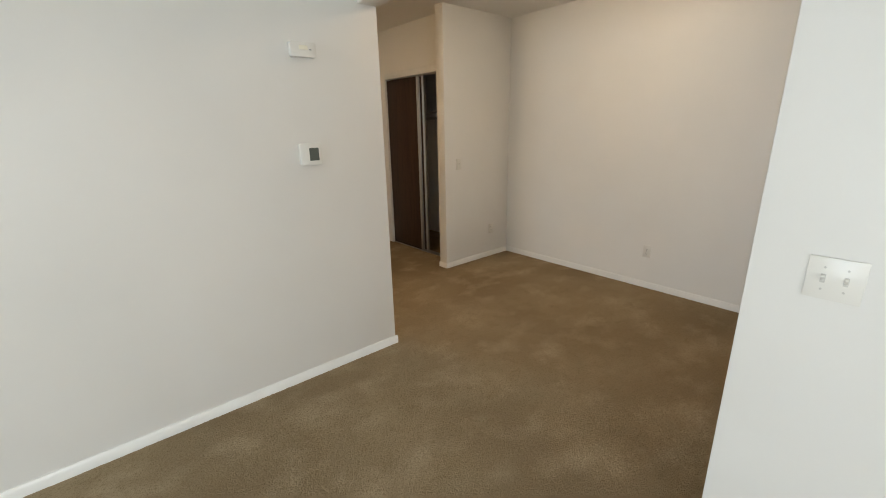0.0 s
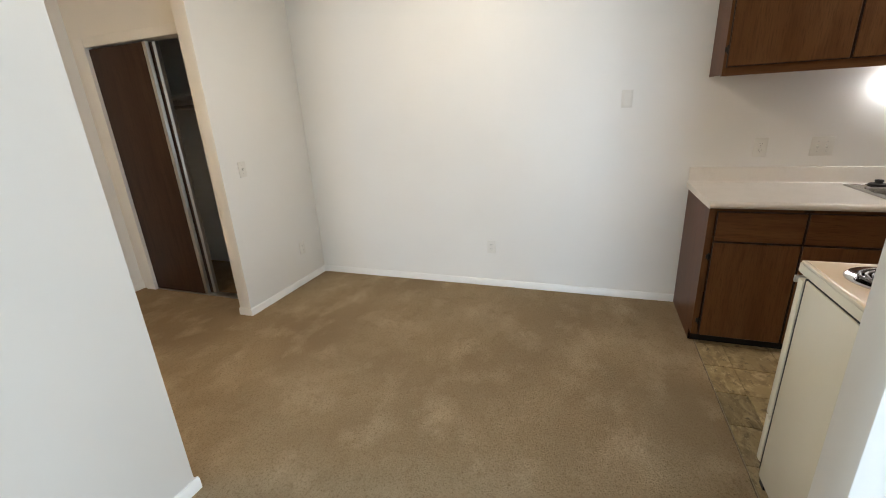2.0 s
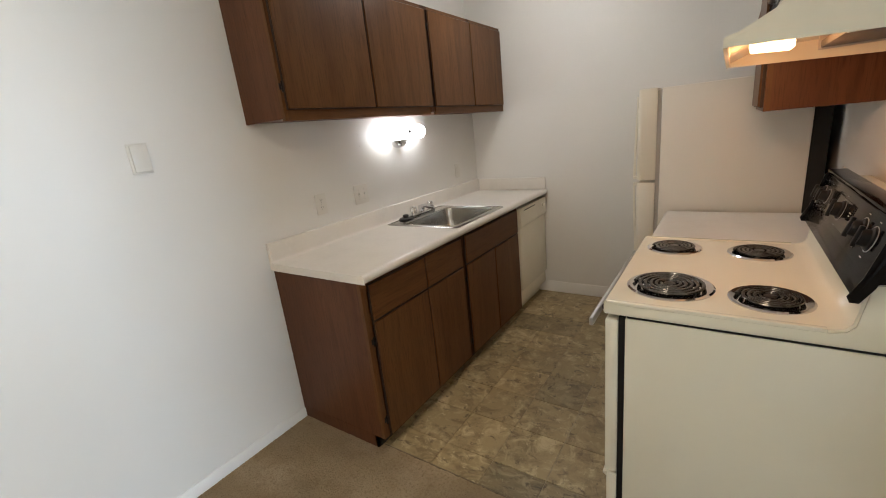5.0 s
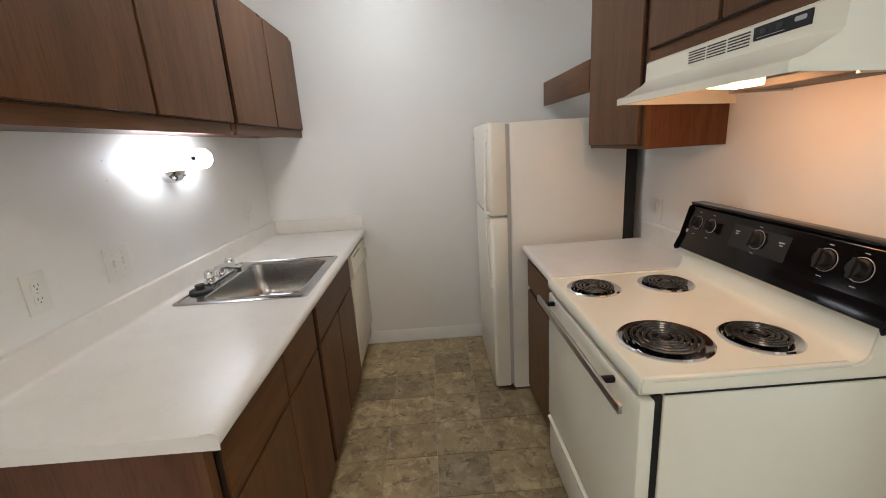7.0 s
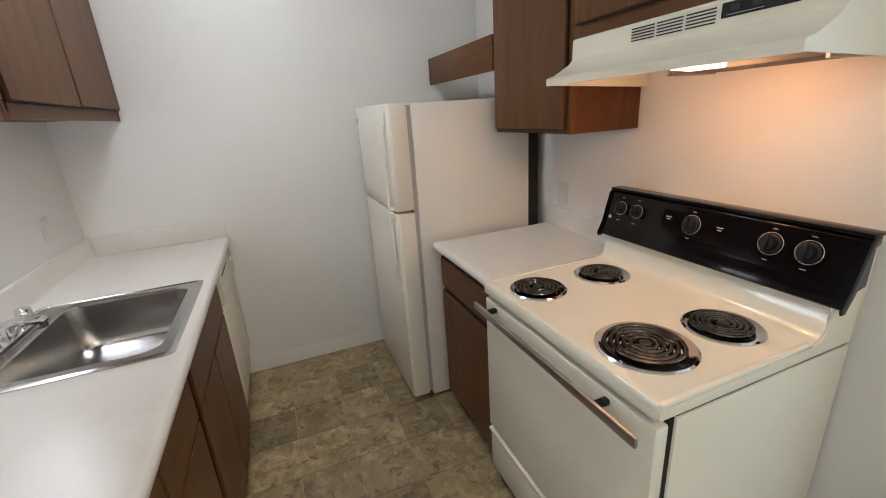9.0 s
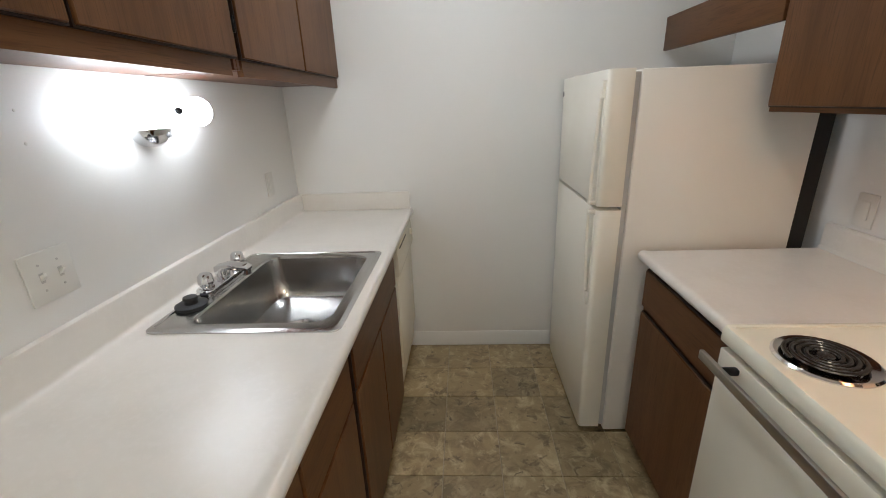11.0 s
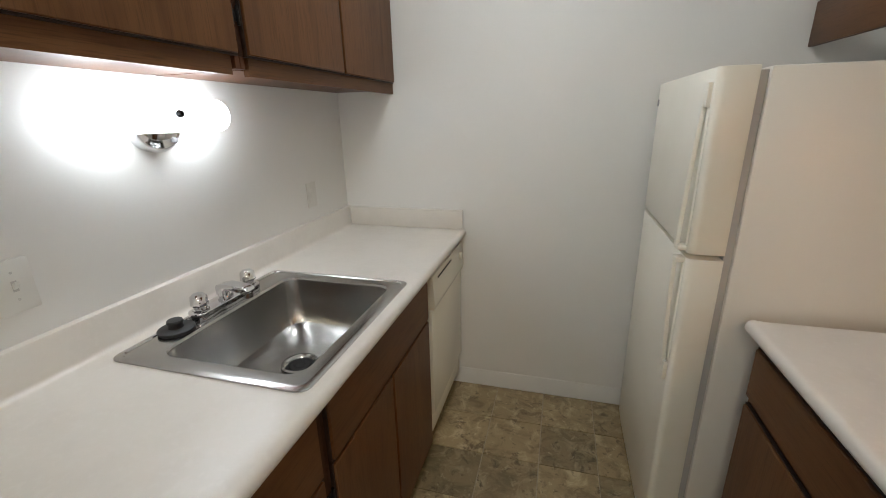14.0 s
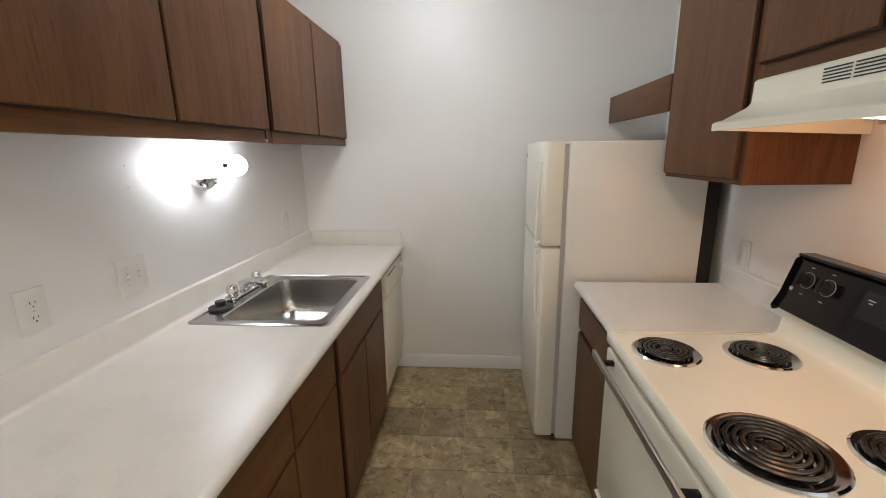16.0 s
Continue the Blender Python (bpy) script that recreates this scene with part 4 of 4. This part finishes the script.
part("finial", lathe([(0.006, 0), (0.010, 0.004), (0.010, 0.012), (0.006, 0.017), (0, 0.017)], Matrix.Translation((X_SINK - 0.1145, LY, LZ + 0.008)) @ turn, 14), BLACK, wl, "small dark finial")
part("rotary_switch", box(X_SINK - 0.066, X_SINK - 0.050, LY - 0.030, LY - 0.016, LZ - 0.068, LZ - 0.054, 0.003), GASKET, wl, "small grey switch knob")
prof = [(0.043, -0.164), (0.044, -0.160), (0.044, 0.160), (0.043, 0.164)]
part("shade", lathe(prof, Matrix.Translation((X_SINK - 0.070, LY, LZ + 0.004)) @ pose(0, 0, 0, 90, 0, 0), 32), OPAL, wl, "glowing opal glass cylinder shade")

for s in (-1, 1):
    part("end_cap", lathe([(0.0, 0.160), (0.0455, 0.160), (0.047, 0.163), (0.047, 0.178), (0.044, 0.188), (0.038, 0.193), (0, 0.194)], Matrix.Translation((X_SINK - 0.070, LY, LZ + 0.004)) @ pose(0, 0, 0, -90 * s, 0, 0), 32), OPAL_CAP, wl, "white translucent end cap of the shade")

# ---- kitchen ceiling light ----
cl = thing("ceiling_light", (4.2, -0.2, CEIL), "lit round opal flush ceiling light over the galley", "lamp")
part("pan", lathe([(0.17, 0), (0.17, 0.018), (0.16, 0.022), (0, 0.022)], Matrix.Translation((4.2, -0.2, CEIL - 0.0005)) @ pose(0, 0, 0, 180, 0, 0), 36), TRIM, cl, "white metal ceiling pan")
part("dome", lathe([(0.155, 0.022), (0.158, 0.035), (0.14, 0.07), (0.10, 0.095), (0.05, 0.108), (0, 0.112)], Matrix.Translation((4.2, -0.2, CEIL - 0.0005)) @ pose(0, 0, 0, 180, 0, 0), 36), DOME, cl, "glowing opal glass dome")

dl = thing("dining_ceiling_light", (3.95, 2.7, CEIL), "lit warm opal ceiling light over the dining area", "lamp")
part("pan", lathe([(0.16, 0), (0.16, 0.018), (0.15, 0.022), (0, 0.022)], Matrix.Translation((3.95, 2.7, CEIL - 0.0005)) @ pose(0, 0, 0, 180, 0, 0), 32), TRIM, dl)
part("dome", lathe([(0.145, 0.022), (0.148, 0.035), (0.13, 0.07), (0.09, 0.095), (0.05, 0.106), (0, 0.11)], Matrix.Translation((3.95, 2.7, CEIL - 0.0005)) @ pose(0, 0, 0, 180, 0, 0), 32), DINING_DOME, dl, "glowing warm glass dome")
hl = thing("hall_ceiling_light", (2.2, 4.6, CEIL), "lit warm opal ceiling light in the hall", "lamp")
part("pan", lathe([(0.14, 0), (0.14, 0.018), (0.13, 0.022), (0, 0.022)], Matrix.Translation((2.2, 4.6, CEIL - 0.0005)) @ pose(0, 0, 0, 180, 0, 0), 32), TRIM, hl)
part("dome", lathe([(0.125, 0.022), (0.128, 0.035), (0.11, 0.07), (0.08, 0.09), (0.04, 0.10), (0, 0.103)], Matrix.Translation((2.2, 4.6, CEIL - 0.0005)) @ pose(0, 0, 0, 180, 0, 0), 32), HALL_DOME, hl, "glowing warm glass dome")

# ---- plates, switches and wall devices ----


def wall_frame(x, y, z, facing):
    """A pose with local z out of the wall, x along it and y up. facing: degrees of the outward normal."""
    n = Vector((math.cos(radians(facing)), math.sin(radians(facing)), 0))
    u = Vector((0, 0, 1)).cross(n)
    return Matrix(((u.x, 0, n.x, x), (u.y, 0, n.y, y), (0, 1, 0, z), (0, 0, 0, 1)))


def plate(name, kind, at, facing, w, h, label):
    m = wall_frame(*at, facing)
    p = thing(name, at, label, "wall plate", "electrical plates")

    def put(n, bm, material, parent, lab=""):
        bm.transform(m)
        return part(n, bm, material, parent, lab)

    body = put("plate", box(-w / 2, w / 2, -h / 2, h / 2, 0.0005, 0.0065, 0.0025), PLATE, p)
    if kind == "blank":
        put("cover", box(-w / 2 + 0.007, w / 2 - 0.007, -h / 2 + 0.007, h / 2 - 0.007, 0.006, 0.020, 0.003), PLATE, body, "raised white cover")
    if kind == "outlet":
        for dy in (-0.02, 0.02):
            r = put("receptacle", prism(rounded(-0.0165, 0.0165, dy - 0.0145, dy + 0.0145, 0.008), "z", 0.006, 0.0085), PLATE, body)
            for dx, hh in ((-0.0063, 0.008), (0.0063, 0.0065)):
                put("slot", box(dx - 0.001, dx + 0.001, dy + 0.001 - hh / 2 + 0.002, dy + 0.001 + hh / 2 + 0.002, 0.0084, 0.009), SLOT, r)
            put("slot", lathe([(0.0022, 0.0084), (0.0022, 0.009), (0, 0.009)], Matrix.Translation((0, dy - 0.008, 0)), 10), SLOT, r)
        put("screw", lathe([(0.003, 0.006), (0.0028, 0.0075), (0, 0.0078)], Matrix(), 10), SCREW, body)
    else:
        gangs = (0.0,) if kind == "switch" else (-0.023, 0.023) if kind == "double" else ()
        for dx in gangs:
            put("toggle_well", box(dx - 0.0052, dx + 0.0052, -0.012, 0.012, 0.0062, 0.0072), SCREW, body)
            put("toggle", prism([(-0.008, 0.006), (0.006, 0.006), (0.012, 0.018), (0.006, 0.020)], "x", dx - 0.0042, dx + 0.0042, 0.001), PLATE, body)
            for dy in (-0.03, 0.03):
                put("screw", lathe([(0.003, 0.006), (0.0028, 0.0075), (0, 0.0078)], Matrix.Translation((dx, dy, 0)), 10), SCREW, body)
        if kind == "decor":
            put("rocker", box(-0.016, 0.016, -0.032, 0.032, 0.006, 0.0095, 0.0015), PLATE, body)
    return p


plate("light_switch", "double", (X_LIVING, 1.053, 1.114), 180, 0.118, 0.116, "off-white two-gang toggle switch on partition wall")
plate("wall_plate", "blank", (X_SINK, 1.562, 1.484), 180, 0.072, 0.115, "white wall plate with raised cover on the dining wall")
plate("wall_outlet", "outlet", (X_SINK, 2.526, 0.355), 180, 0.072, 0.115, "white duplex outlet low on the dining wall")
plate("wall_outlet", "outlet", (X_SINK, 0.742, 1.142), 180, 0.075, 0.118, "white duplex outlet above the counter")
plate("light_switch", "double", (X_SINK, 0.420, 1.142), 180, 0.118, 0.118, "white two-gang toggle switch above the counter")
plate("wall_outlet", "decor", (X_SINK, -0.735, 1.135), 180, 0.072, 0.115, "white outlet above the counter near the corner")
plate("light_switch", "switch", (4.267, Y_STUB, 1.13), 270, 0.070, 0.115, "white toggle switch on the stub wall")
plate("wall_outlet", "outlet", (4.782, Y_STUB, 0.336), 270, 0.072, 0.115, "white duplex outlet low on the stub wall")
plate("wall_outlet", "decor", (X_STOVE, -0.158, 1.084), 0, 0.072, 0.115, "white outlet beside the refrigerator")

th = thing("thermostat", (2.205, Y_WALL_A, 1.386), "white square thermostat with grey screen", "thermostat")
part("housing", prism(rounded(2.138, 2.264, 1.326, 1.446, 0.016), "y", Y_WALL_A - 0.027, Y_WALL_A - 0.0005, 0.005), PLATE, th)
part("screen", box(2.189, 2.245, Y_WALL_A - 0.0285, Y_WALL_A - 0.0265, 1.350, 1.420, 0.001, 1), GREY, th, "dark grey display")
blob = thing("paint_drip", (X_SINK, 0.365, 1.46), "two small white paint drips on the sink wall", "paint drip")
for z in (1.43, 1.50):
    part("drop", lathe([(0.0038, 0), (0.003, 0.0015), (0.0014, 0.0022), (0, 0.0024)], Matrix.Translation((X_SINK - 0.0003, 0.366, z)) @ pose(0, 0, 0, 0, -90, 0), 12), PLATE, blob)

al = thing("wall_alarm", (2.21, Y_WALL_A, 1.925), "white wall alarm box with small clear window", "alarm")
part("housing", prism(rounded(2.145, 2.285, 1.888, 1.962, 0.01), "y", Y_WALL_A - 0.034, Y_WALL_A - 0.0005, 0.005), PLATE, al)
# pale enamel colour stands in for daylight mirrored in the clear cover
part("window", box(2.190, 2.238, Y_WALL_A - 0.037, Y_WALL_A - 0.0335, 1.923, 1.944, 0.002), COOKTOP, al, "clear strobe window coloured pale for its reflection")
part("button", box(2.245, 2.258, Y_WALL_A - 0.0355, Y_WALL_A - 0.0335, 1.922, 1.929, 0.001, 1), GASKET, al)

# ---- vinyl tiles, last ----
TILE, TX, TY = 0.2495, 3.978, -0.563
shape = bpy.data.meshes.new("tile")
bm = bmesh.new()
g, e = 0.0012, 0.0022
lo = [bm.verts.new((a, b, -0.003)) for a, b in ((g, g), (TILE - g, g), (TILE - g, TILE - g), (g, TILE - g))]
hi = [bm.verts.new((a, b, 0.0)) for a, b in ((e, e), (TILE - e, e), (TILE - e, TILE - e), (e, TILE - e))]
bm.faces.new(hi)
for k in range(4):
    bm.faces.new((lo[k], lo[(k + 1) % 4], hi[(k + 1) % 4], hi[k]))
bm.to_mesh(shape)
bm.free()
shape.materials.append(VINYL)
for i in range(-5, 5):
    for j in range(-3, 7):
        x, y = TX + i * TILE, TY + j * TILE
        x1, y1 = min(x + TILE, X_SINK), min(y + TILE, SEAM - 0.006)
        x0, y0 = max(x, X_STOVE), max(y, Y_END)
        if x1 - x0 < 0.02 or y1 - y0 < 0.02:
            continue
        t = new("tile", shape)
        t.parent = vinyl
        t.location = (x0, y0, 0.0)
        t.scale = ((x1 - x0) / TILE, (y1 - y0) / TILE, 1)
